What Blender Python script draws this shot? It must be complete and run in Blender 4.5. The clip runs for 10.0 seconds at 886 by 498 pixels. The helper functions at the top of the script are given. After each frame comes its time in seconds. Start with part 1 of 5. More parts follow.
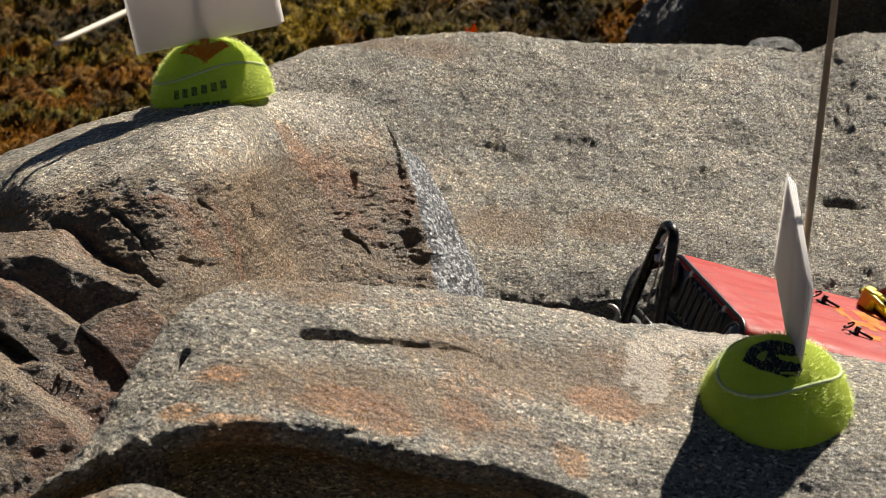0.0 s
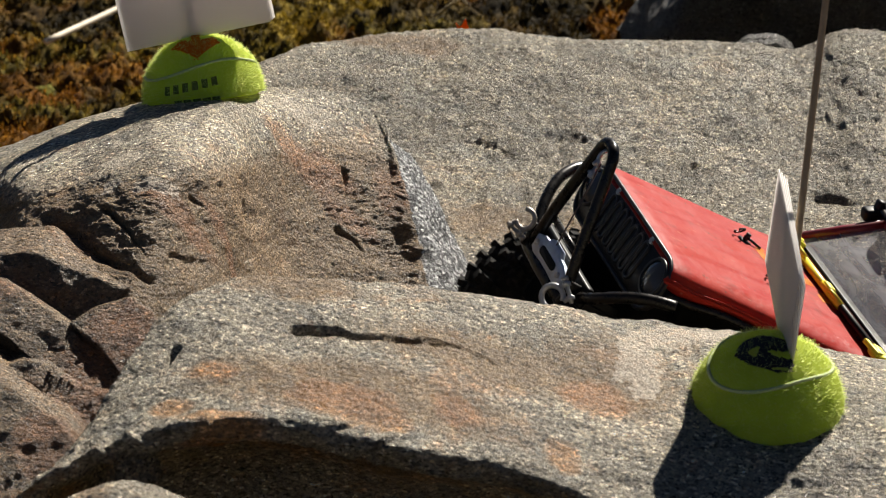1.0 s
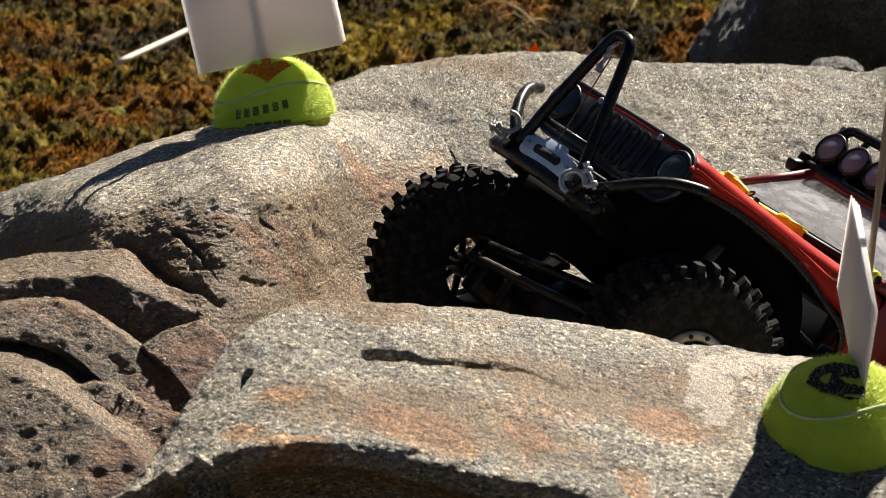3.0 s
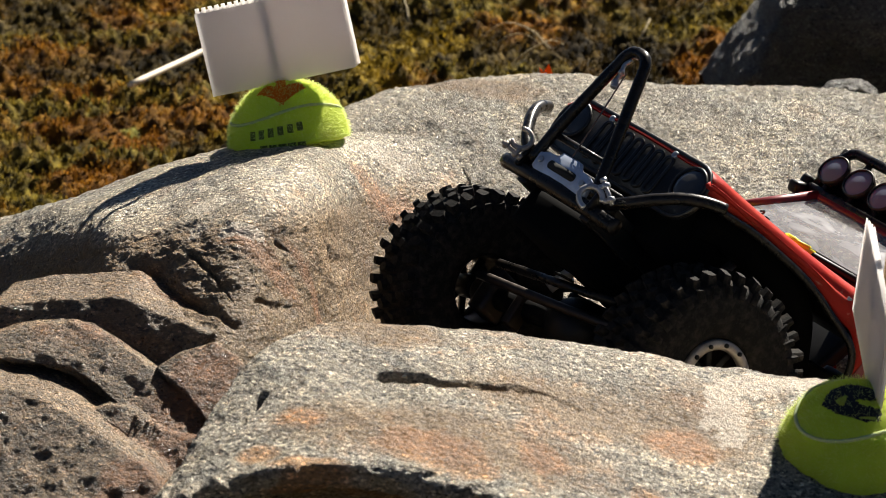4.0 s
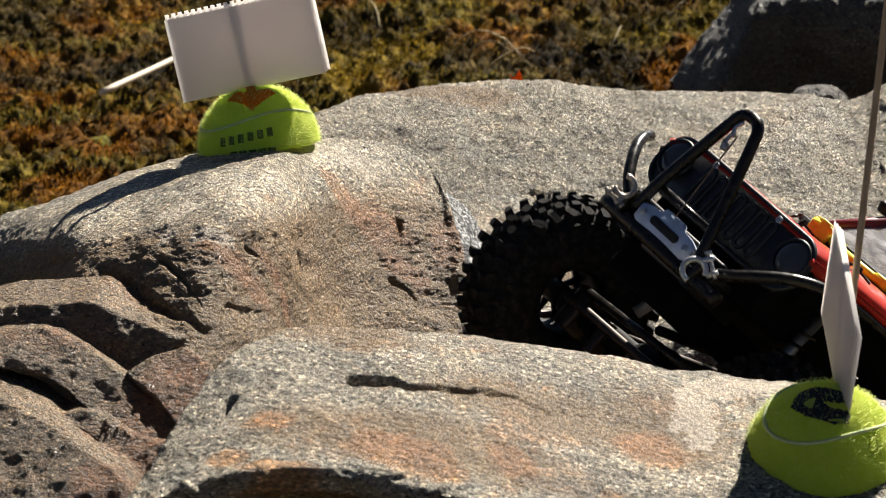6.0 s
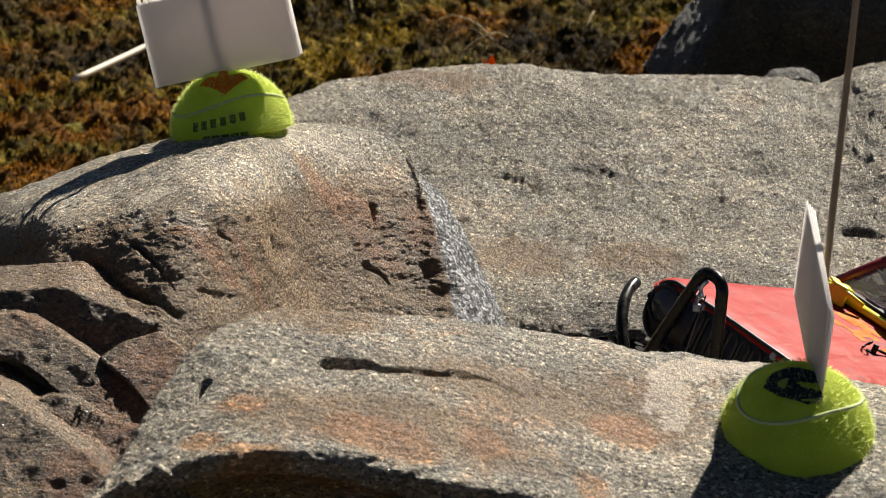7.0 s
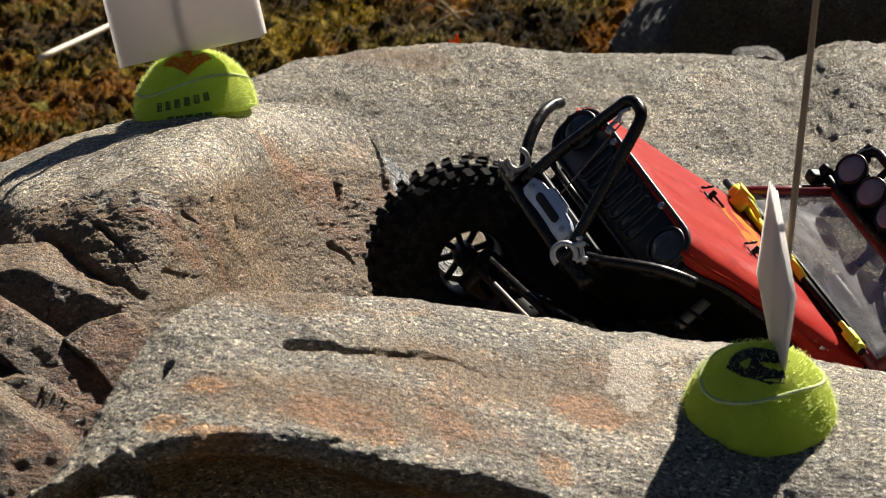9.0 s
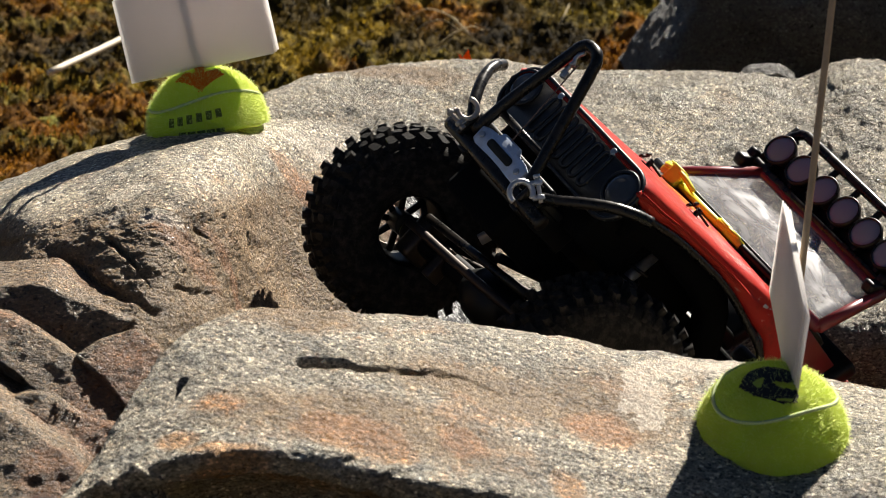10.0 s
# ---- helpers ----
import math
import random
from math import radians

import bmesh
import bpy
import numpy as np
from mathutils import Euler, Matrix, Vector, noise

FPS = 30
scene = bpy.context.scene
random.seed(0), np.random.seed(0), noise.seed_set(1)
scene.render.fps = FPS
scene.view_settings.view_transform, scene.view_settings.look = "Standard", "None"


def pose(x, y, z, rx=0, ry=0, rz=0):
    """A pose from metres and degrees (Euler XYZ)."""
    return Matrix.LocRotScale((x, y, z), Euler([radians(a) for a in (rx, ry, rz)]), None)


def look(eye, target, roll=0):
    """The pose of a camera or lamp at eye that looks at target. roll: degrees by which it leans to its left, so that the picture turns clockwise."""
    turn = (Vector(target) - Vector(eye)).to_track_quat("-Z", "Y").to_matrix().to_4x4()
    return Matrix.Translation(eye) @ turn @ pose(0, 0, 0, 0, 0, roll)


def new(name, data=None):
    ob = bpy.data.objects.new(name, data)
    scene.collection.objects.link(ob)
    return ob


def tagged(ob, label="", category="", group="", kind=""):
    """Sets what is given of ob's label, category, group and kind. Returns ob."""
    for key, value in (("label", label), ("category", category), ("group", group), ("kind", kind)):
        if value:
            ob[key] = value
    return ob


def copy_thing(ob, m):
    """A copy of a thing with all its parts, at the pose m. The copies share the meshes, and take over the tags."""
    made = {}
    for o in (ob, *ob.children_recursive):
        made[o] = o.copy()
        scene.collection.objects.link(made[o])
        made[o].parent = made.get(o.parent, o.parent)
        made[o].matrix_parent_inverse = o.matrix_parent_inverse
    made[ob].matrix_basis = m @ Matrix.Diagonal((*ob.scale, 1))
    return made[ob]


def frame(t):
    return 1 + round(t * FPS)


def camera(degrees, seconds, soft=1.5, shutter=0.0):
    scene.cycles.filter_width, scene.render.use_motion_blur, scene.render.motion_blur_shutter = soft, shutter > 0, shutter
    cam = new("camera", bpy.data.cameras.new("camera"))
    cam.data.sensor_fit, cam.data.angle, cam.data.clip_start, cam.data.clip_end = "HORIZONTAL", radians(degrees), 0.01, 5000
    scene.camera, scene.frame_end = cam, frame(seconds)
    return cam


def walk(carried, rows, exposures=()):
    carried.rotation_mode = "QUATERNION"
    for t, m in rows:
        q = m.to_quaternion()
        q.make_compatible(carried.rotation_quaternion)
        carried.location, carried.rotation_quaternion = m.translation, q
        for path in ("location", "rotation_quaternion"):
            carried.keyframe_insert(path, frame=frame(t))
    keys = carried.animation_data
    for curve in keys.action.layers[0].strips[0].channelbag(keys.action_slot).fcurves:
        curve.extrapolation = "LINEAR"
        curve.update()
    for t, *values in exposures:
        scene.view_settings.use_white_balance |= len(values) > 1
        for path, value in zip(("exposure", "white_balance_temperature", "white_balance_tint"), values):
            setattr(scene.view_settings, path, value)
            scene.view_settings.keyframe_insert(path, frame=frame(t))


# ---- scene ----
from mathutils.bvhtree import BVHTree

cam = camera(18, 10.0, soft=0.5, shutter=0.3)
walk(cam, [
    (0, pose(0.0000, 0.0000, 0.7500, 68.000, -0.000, 0.000)),
    (0.5, pose(0.0006, 0.0008, 0.7492, 68.015, -0.039, -0.125)),
    (1, pose(-0.0000, 0.0012, 0.7486, 67.957, -0.009, -0.189)),
    (1.5, pose(0.0007, 0.0015, 0.7492, 67.923, -0.030, -0.036)),
    (2, pose(-0.0003, 0.0023, 0.7501, 67.979, 0.087, 0.209)),
    (2.5, pose(-0.0007, 0.0026, 0.7502, 68.141, 0.236, 0.773)),
    (4, pose(-0.0043, 0.0020, 0.7515, 68.785, 0.377, 1.347)),
    (4.5, pose(-0.0034, 0.0012, 0.7504, 68.925, 0.512, 1.273)),
    (5, pose(-0.0034, -0.0003, 0.7500, 69.012, 0.416, 1.137)),
    (5.5, pose(-0.0029, -0.0005, 0.7500, 69.029, 0.293, 1.019)),
    (7, pose(-0.0010, -0.0018, 0.7468, 68.764, 0.414, 0.222)),
    (7.5, pose(0.0004, -0.0014, 0.7466, 68.555, 0.370, 0.025)),
    (8, pose(0.0020, -0.0006, 0.7462, 68.360, 0.301, -0.150)),
    (8.5, pose(0.0022, -0.0013, 0.7484, 68.208, 0.262, -0.310)),
    (9, pose(0.0018, -0.0013, 0.7490, 68.264, 0.286, -0.400)),
    (9.5, pose(0.0001, -0.0005, 0.7494, 68.369, 0.206, -0.397)),
    (10, pose(-0.0022, -0.0012, 0.7516, 68.521, 0.115, -0.239)),
], exposures=[(0, 0.87), (1.5, 0.93), (2, 1.07), (2.5, 1.20), (4, 1.38), (5.5, 1.38), (7, 0.94), (8.5, 0.93), (9, 1.04), (9.5, 1.20), (10, 1.35)])
cam.data.dof.use_dof = True
cam.data.dof.focus_distance, cam.data.dof.aperture_fstop = 1.45, 30.0

# ---- daylight ----
SUN_ELEVATION, SUN_AZIMUTH = 36.0, 28.0  # degrees; azimuth from +y towards +x
world = bpy.data.worlds.new("sky")
scene.world = world
world.use_nodes = True
wn = world.node_tree
sky = wn.nodes.new("ShaderNodeTexSky")
sky.sky_type = 'NISHITA'
sky.sun_disc = False
sky.altitude, sky.air_density, sky.dust_density = 2500, 0.6, 0.4
sky.sun_elevation = radians(SUN_ELEVATION)
sky.sun_rotation = radians(SUN_AZIMUTH)
wn.links.new(sky.outputs[0], wn.nodes["Background"].inputs[0])
wn.nodes["Background"].inputs[1].default_value = 0.026
sun_way = Vector((math.sin(radians(SUN_AZIMUTH)) * math.cos(radians(SUN_ELEVATION)),
                  math.cos(radians(SUN_AZIMUTH)) * math.cos(radians(SUN_ELEVATION)),
                  math.sin(radians(SUN_ELEVATION))))
sun = new("sun", bpy.data.lights.new("sun", "SUN"))
sun.data.energy, sun.data.angle, sun.data.color = 5.0, radians(0.53), (1.0, 0.93, 0.82)
sun.matrix_world = look(sun_way * 20, (0, 0, 0))


# ---- materials ----
def material(name, color=(0.5, 0.5, 0.5), rough=0.6, metal=0.0, **more):
    m = bpy.data.materials.new(name)
    m.use_nodes = True
    b = m.node_tree.nodes["Principled BSDF"]
    b.inputs["Base Color"].default_value = (*color, 1)
    b.inputs["Roughness"].default_value = rough
    b.inputs["Metallic"].default_value = metal
    for key, value in more.items():
        b.inputs[key].default_value = value
    return m


class Graph:
    """Short hand for a material's nodes."""

    def __init__(self, m):
        self.t = m.node_tree
        self.bsdf = self.t.nodes["Principled BSDF"]

    def node(self, kind, **values):
        n = self.t.nodes.new("ShaderNode" + kind)
        for key, value in values.items():
            if key in n.inputs:
                if isinstance(value, bpy.types.NodeSocket):
                    self.t.links.new(value, n.inputs[key])
                else:
                    n.inputs[key].default_value = value
        return n

    def coords(self, scale=(1, 1, 1), turn=(0, 0, 0), kind="Object"):
        c = self.node("TexCoord")
        mp = self.node("Mapping", Vector=c.outputs[kind], Scale=scale, Rotation=turn)
        return mp.outputs[0]

    def noise(self, at, scale, detail=4.0, rough=0.55, distortion=0.0):
        return self.node("TexNoise", Vector=at, Scale=scale, Detail=detail, Roughness=rough, Distortion=distortion).outputs["Fac"]

    def cells(self, at, scale, out="Color"):
        n = self.node("TexVoronoi", Vector=at, Scale=scale)
        if out == "Color":
            return self.node("SeparateColor", Color=n.outputs["Color"]).outputs[0]
        return n.outputs[out]

    def ramp(self, fac, *stops):
        n = self.node("ValToRGB", Fac=fac)
        e = n.color_ramp.elements
        while len(e) < len(stops):
            e.new(0.5)
        for s, (p, c) in zip(e, stops):
            s.position = p
            s.color = (c, c, c, 1) if isinstance(c, (int, float)) else (*c, 1)
        return n.outputs[0]

    def mix(self, fac, a, b, way="MIX"):
        n = self.t.nodes.new("ShaderNodeMix")
        n.data_type, n.blend_type = "RGBA", way
        for i, v in ((0, fac), (6, a), (7, b)):
            if isinstance(v, bpy.types.NodeSocket):
                self.t.links.new(v, n.inputs[i])
            else:
                n.inputs[i].default_value = v if i == 0 else (*v, 1)
        return n.outputs[2]

    def math(self, way, a, b=0.0):
        n = self.t.nodes.new("ShaderNodeMath")
        n.operation = way
        for i, v in ((0, a), (1, b)):
            if isinstance(v, bpy.types.NodeSocket):
                self.t.links.new(v, n.inputs[i])
            else:
                n.inputs[i].default_value = v
        return n.outputs[0]

    def attribute(self, name):
        n = self.t.nodes.new("ShaderNodeAttribute")
        n.attribute_name = name
        return n.outputs["Fac"]

    def spots(self, at, places):
        """1 inside ellipses (x, y, half width, half depth) on the ground, falling to 0 at their rims."""
        total = None
        for x, y, rx, ry in places:
            m = self.node("Mapping", Vector=at, Location=(-x / rx, -y / ry, 0), Scale=(1 / rx, 1 / ry, 0)).outputs[0]
            n = self.node("VectorMath", Vector=m)
            n.operation = "LENGTH"
            one = self.math("SUBTRACT", 1.4, n.outputs["Value"])
            total = one if total is None else self.math("MAXIMUM", total, one)
        return total

    def bump(self, height, strength, distance, after=None):
        n = self.node("Bump", Height=height, Strength=strength, Distance=distance)
        if after is not None:
            self.t.links.new(after, n.inputs["Normal"])
        return n.outputs[0]

    def set(self, **sockets):
        for key, value in sockets.items():
            self.t.links.new(value, self.bsdf.inputs[key.replace("_", " ")])


def granite(name, tint, stain, stain_from, stain_to, turn=(0, 0, 0), seed=0.0, rug=1.0, stripe=0.7, skin=0.0):
    """Weathered gneiss: fine crystals, dark mica, hackly pits, rusty stains; the rock's own patches come as rust, pale, brown, crust and fresh."""
    m = material(name, rough=0.8)
    g = Graph(m)
    off = g.node("VectorMath", Vector=g.coords())
    off.operation = "ADD"
    off.inputs[1].default_value = (seed, seed * 0.7, seed * 1.3)
    at = off.outputs[0]
    streak = g.node("Mapping", Vector=at, Scale=(stripe, 1.0, 1.5), Rotation=turn).outputs[0]
    warp = g.mix(0.0010, at, g.node("TexNoise", Vector=at, Scale=700.0, Detail=2.0).outputs["Color"], "ADD")
    crystal = g.cells(g.node("Mapping", Vector=warp, Scale=(0.8, 1.0, 1.2), Rotation=turn).outputs[0], 780)
    small = g.cells(warp, 1700)
    fine = g.noise(streak, 520, 6, 0.75)
    hackle = g.noise(streak, 190, 9, 0.72)
    c = g.ramp(crystal, (0.0, (0.055, 0.053, 0.05)), (0.14, (0.14, 0.134, 0.125)), (0.3, (0.25, 0.237, 0.217)), (0.6, (0.31, 0.294, 0.267)),
               (0.82, (0.37, 0.355, 0.325)), (0.92, (0.52, 0.50, 0.47)), (1.0, (0.9, 0.88, 0.85)))
    c = g.mix(0.7, c, g.ramp(small, (0.0, (0.30, 0.30, 0.30)), (0.25, (0.95, 0.95, 0.95)), (0.82, (1.15, 1.14, 1.1)), (1.0, (1.9, 1.88, 1.8))), "MULTIPLY")
    c = g.mix(0.8, c, g.ramp(fine, (0.3, (0.5, 0.5, 0.5)), (0.5, (1.0, 1.0, 1.0)), (0.7, (1.4, 1.39, 1.35))), "MULTIPLY")
    c = g.mix(0.8, c, g.ramp(hackle, (0.30, (0.34, 0.33, 0.32)), (0.46, (0.9, 0.9, 0.9)), (0.6, (1.15, 1.14, 1.1)), (0.74, (1.45, 1.42, 1.36))), "MULTIPLY")
    c = g.mix(1.0, c, tint, "MULTIPLY")
    # darker and lighter bands along the foliation, and broad weathering
    c = g.mix(0.6, c, g.ramp(g.noise(streak, 60, 5, 0.65), (0.28, (0.60, 0.60, 0.61)), (0.5, (1.0, 1.0, 1.0)), (0.72, (1.28, 1.26, 1.2))), "MULTIPLY")
    c = g.mix(0.8, c, g.ramp(g.noise(at, 16, 6, 0.68), (0.3, (0.58, 0.56, 0.54)), (0.5, (1.0, 1.0, 1.0)), (0.7, (1.4, 1.35, 1.27))), "MULTIPLY")
    c = g.mix(g.ramp(g.noise(at, 31, 6, 0.7, 0.6), (0.52, 0.0), (0.62, 0.75)), c, g.mix(1.0, c, (0.92, 1.0, 1.12), "MULTIPLY"))
    torn = g.math("SUBTRACT", g.noise(at, 75, 7, 0.72, 0.4), 0.5)

    def patch(key, low, high, most, spread=1.6):
        return g.ramp(g.math("ADD", g.attribute(key), g.math("MULTIPLY", torn, spread)), (low, 0.0), (high, most))

    # brown weathering skin, then rust
    worn = g.math("MAXIMUM", patch("brown", 0.15, 0.75, 0.9, 1.0), g.ramp(torn, (0.0, skin * 0.6), (0.12, skin)))
    dull = g.mix(1.0, g.ramp(hackle, (0.30, (0.085, 0.075, 0.062)), (0.48, (0.225, 0.195, 0.155)), (0.62, (0.30, 0.26, 0.205)), (0.76, (0.40, 0.35, 0.28))),
                 g.ramp(fine, (0.3, (0.62, 0.62, 0.62)), (0.5, (1.0, 1.0, 1.0)), (0.7, (1.3, 1.28, 1.24))), "MULTIPLY")
    c = g.mix(g.math("MULTIPLY", worn, 0.82 - 0.3 * skin), c, dull)
    c = g.mix(worn, c, g.mix(1.0, c, (1.04, 0.78, 0.50), "MULTIPLY"))
    big = g.noise(at, 15, 6, 0.66, 0.5)
    amount = g.math("MULTIPLY", g.ramp(big, (stain_from, 0.0), (stain_to, 0.6)), g.ramp(g.noise(at, 150, 6, 0.7), (0.30, 0.5), (0.54, 1.0)))
    amount = g.math("MAXIMUM", amount, patch("rust", 0.10, 0.70, 0.85, 1.5))
    c = g.mix(amount, c, g.mix(1.0, c, tuple(min(3.0, v * 4.6) for v in stain), "MULTIPLY"))
    c = g.mix(g.math("MULTIPLY", amount, 0.5), c, g.mix(1.0, stain, g.ramp(fine, (0.3, (0.6, 0.6, 0.6)), (0.5, (1.0, 1.0, 1.0)), (0.7, (1.35, 1.3, 1.2))), "MULTIPLY"))
    c = g.mix(patch("pale", 0.2, 0.5, 0.55, 2.0), c, g.mix(1.0, c, (1.62, 1.62, 1.68), "MULTIPLY"))
    k = g.math("ADD", g.attribute("crust"), g.math("MULTIPLY", g.math("SUBTRACT", g.noise(at, 110, 6, 0.72, 0.5), 0.5), 2.4))
    c = g.mix(g.ramp(k, (0.44, 0.0), (0.56, 0.85)), c, g.mix(0.25, (0.80, 0.69, 0.56), c))
    clean = g.ramp(g.math("ADD", g.math("MULTIPLY", g.cells(warp, 520), 0.7), g.math("MULTIPLY", g.noise(at, 60, 5, 0.7), 0.6)), (0.30, (0.02, 0.02, 0.023)), (0.5, (0.07, 0.07, 0.074)), (0.72, (0.25, 0.25, 0.26)), (0.92, (0.85, 0.85, 0.85)))
    c = g.mix(patch("fresh", 0.40, 0.52, 1.0, 0.7), c, clean)
    rough = g.ramp(g.cells(warp, 800), (0.0, 0.68), (0.90, 0.52), (0.96, 0.22))
    b1 = g.bump(g.noise(streak, 120, 10, 0.72), 1.0, 0.0095 * rug)
    pock = g.node("TexVoronoi", Vector=g.mix(0.004, at, g.node("TexNoise", Vector=at, Scale=160.0, Detail=3.0).outputs["Color"], "ADD"), Scale=300.0)
    hole = g.math("MAXIMUM", g.ramp(pock.outputs["Distance"], (0.12, 0.0), (0.34, 1.0)), g.ramp(g.noise(at, 48, 3, 0.6), (0.46, 1.0), (0.60, 0.0)))
    b2 = g.bump(hole, 0.5, 0.0006 * rug, b1)
    b3 = g.bump(g.noise(streak, 420, 4, 0.65), 1.0, 0.0050 * rug, b2)
    b4 = g.bump(g.math("ADD", small, g.math("MULTIPLY", crystal, 1.3)), 0.7, 0.0007, b3)
    g.set(Base_Color=c, Roughness=rough, Normal=b4)
    return m


def painted(name, color, rough=0.3, dirt=0.35, dirt_color=(0.16, 0.12, 0.08), scale=60.0, metal=0.0, coat=0.0, bump=0.0, gloss=0.5):
    """A painted, moulded or metal surface with dust and scuffs."""
    m = material(name, color, rough, metal)
    g = Graph(m)
    at = g.coords()
    dust = g.ramp(g.noise(at, scale, 6, 0.65), (0.45, 0.0), (0.8, dirt))
    scuff = g.ramp(g.noise(g.node("Mapping", Vector=at, Scale=(0.25, 1, 1)).outputs[0], scale * 9, 3), (0.62, 0.0), (0.75, dirt * 0.6))
    c = g.mix(dust, color, dirt_color)
    c = g.mix(scuff, c, tuple(min(1.0, v * 1.7 + 0.05) for v in color))
    r = g.math("ADD", g.math("MULTIPLY", dust, 0.6), rough)
    g.set(Base_Color=c, Roughness=r)
    if bump:
        g.set(Normal=g.bump(g.noise(at, scale * 5, 4), bump, 0.001))
    g.bsdf.inputs["Coat Weight"].default_value = coat
    g.bsdf.inputs["Specular IOR Level"].default_value = gloss
    g.bsdf.inputs["Coat Roughness"].default_value = 0.12
    return m


M = {}
M["near_rock"] = granite("near_granite", (1.32, 1.21, 1.02), (0.35, 0.215, 0.115), 0.56, 0.68, (0.1, 0.05, 0.15), 0.0, rug=0.9)
M["dome_rock"] = granite("dome_granite", (1.50, 1.37, 1.15), (0.29, 0.185, 0.115), 0.60, 0.70, (0.2, 0.55, -0.1), 3.1, rug=1.15)
M["slab_rock"] = granite("slab_granite", (1.18, 1.07, 0.88), (0.28, 0.20, 0.13), 0.60, 0.75, (0.0, 0.25, 0.1), 7.7, rug=1.9)
M["broken_rock"] = granite("broken_granite", (0.88, 0.72, 0.55), (0.25, 0.14, 0.075), 0.52, 0.64, (0.3, 0.6, 0.0), 11.3, rug=1.2, skin=0.8)
# lowered tint puts the back boulder's shade into its rock colour
M["shade_dark_rock"] = granite("shade_darkened_granite", (0.32, 0.31, 0.295), (0.2, 0.14, 0.1), 0.7, 0.9, (0.2, 0.0, 0.3), 17.9)


DARK_SPOTS = [(0.108, 2.392, 0.039, 0.08), (0.13, 2.316, 0.03, 0.033), (0.054, 2.437, 0.027, 0.045), (-0.313, 2.375, 0.031, 0.035)]  # x, y, half width, half depth of the darker, rustier, golden and greener ground
RUSTY = [(-0.334, 2.06, 0.04, 0.054), (-0.306, 2.156, 0.024, 0.029), (0.161, 2.349, 0.026, 0.086), (0.182, 2.435, 0.021, 0.055)]
GOLD = [(-0.117, 2.371, 0.036, 0.07), (-0.079, 2.44, 0.043, 0.055), (-0.229, 2.169, 0.028, 0.029)]
GREEN = [(-0.321, 2.188, 0.011, 0.015)]


def moss_material(name, blade):
    m = material(name, rough=0.9)
    g = Graph(m)
    at = g.coords()
    a = g.noise(at, 7, 5, 0.6, 0.4)
    b = g.noise(at, 95, 6, 0.68)
    c = g.ramp(b, (0.32, (0.008, 0.006, 0.0015)), (0.45, (0.060, 0.046, 0.009)), (0.58, (0.16, 0.12, 0.019)), (0.74, (0.30, 0.235, 0.034)))
    rust = g.ramp(b, (0.32, (0.026, 0.009, 0.0015)), (0.5, (0.14, 0.056, 0.007)), (0.7, (0.36, 0.155, 0.016)))
    c = g.mix(g.ramp(a, (0.47, 0.0), (0.58, 0.9)), c, rust)
    brown = g.ramp(b, (0.32, (0.004, 0.003, 0.0012)), (0.5, (0.042, 0.029, 0.010)), (0.72, (0.14, 0.096, 0.030)))
    c = g.mix(g.ramp(g.noise(at, 6.5, 5, 0.6), (0.46, 0.0), (0.56, 0.85)), c, brown)
    dark_tone = g.ramp(b, (0.35, (0.002, 0.002, 0.001)), (0.55, (0.018, 0.014, 0.007)), (0.75, (0.07, 0.055, 0.022)))
    gold = g.ramp(b, (0.32, (0.02, 0.013, 0.002)), (0.5, (0.13, 0.088, 0.009)), (0.7, (0.36, 0.25, 0.025)))
    green = g.ramp(b, (0.32, (0.08, 0.085, 0.015)), (0.6, (0.28, 0.29, 0.06)))
    torn = g.math("MULTIPLY", g.math("SUBTRACT", g.noise(at, 45, 5, 0.7), 0.5), 2.2)
    for places, tone in ((DARK_SPOTS, dark_tone), (RUSTY, rust), (GOLD, gold), (GREEN, green)):
        c = g.mix(g.ramp(g.math("ADD", g.spots(at, places), torn), (0.25, 0.0), (0.7, 0.85)), c, tone)
    if blade:
        rnd = g.node("NewGeometry").outputs["Random Per Island"]
        c = g.mix(0.7, c, g.ramp(rnd, (0.0, (0.6, 0.57, 0.55)), (0.6, (1.1, 1.05, 1.0)), (1.0, (1.9, 1.8, 1.5))), "MULTIPLY")
        tr = g.node("BsdfTranslucent", Color=c)
        mx = g.node("MixShader", Fac=0.4)
        g.t.links.new(g.bsdf.outputs[0], mx.inputs[1])
        g.t.links.new(tr.outputs[0], mx.inputs[2])
        g.t.links.new(mx.outputs[0], g.t.nodes["Material Output"].inputs[0])
    else:
        g.set(Normal=g.bump(g.noise(at, 260, 5, 0.7), 0.8, 0.004))
    g.bsdf.inputs["Specular IOR Level"].default_value = 0.08
    g.set(Base_Color=c)
    return m


M["moss"] = moss_material("moss_ground", False)
M["moss_blade"] = moss_material("moss_blades", True)


def felt_material(name, color, worn, glow):
    """Wool felt; the fibres let light through."""
    m = material(name, color, 0.95)
    g = Graph(m)
    at = g.coords()
    c = g.mix(g.ramp(g.noise(at, 120, 5, 0.6), (0.35, 0.0), (0.75, 0.55)), color, worn)
    n = g.bump(g.noise(at, 700, 5, 0.7), 0.9, 0.0016)
    g.set(Base_Color=c, Normal=n)
    g.bsdf.inputs["Specular IOR Level"].default_value = 0.1
    tr = g.node("BsdfTranslucent", Color=c)
    mx = g.node("MixShader", Fac=glow)
    g.t.links.new(g.bsdf.outputs[0], mx.inputs[1])
    g.t.links.new(tr.outputs[0], mx.inputs[2])
    g.t.links.new(mx.outputs[0], g.t.nodes["Material Output"].inputs[0])
    return m


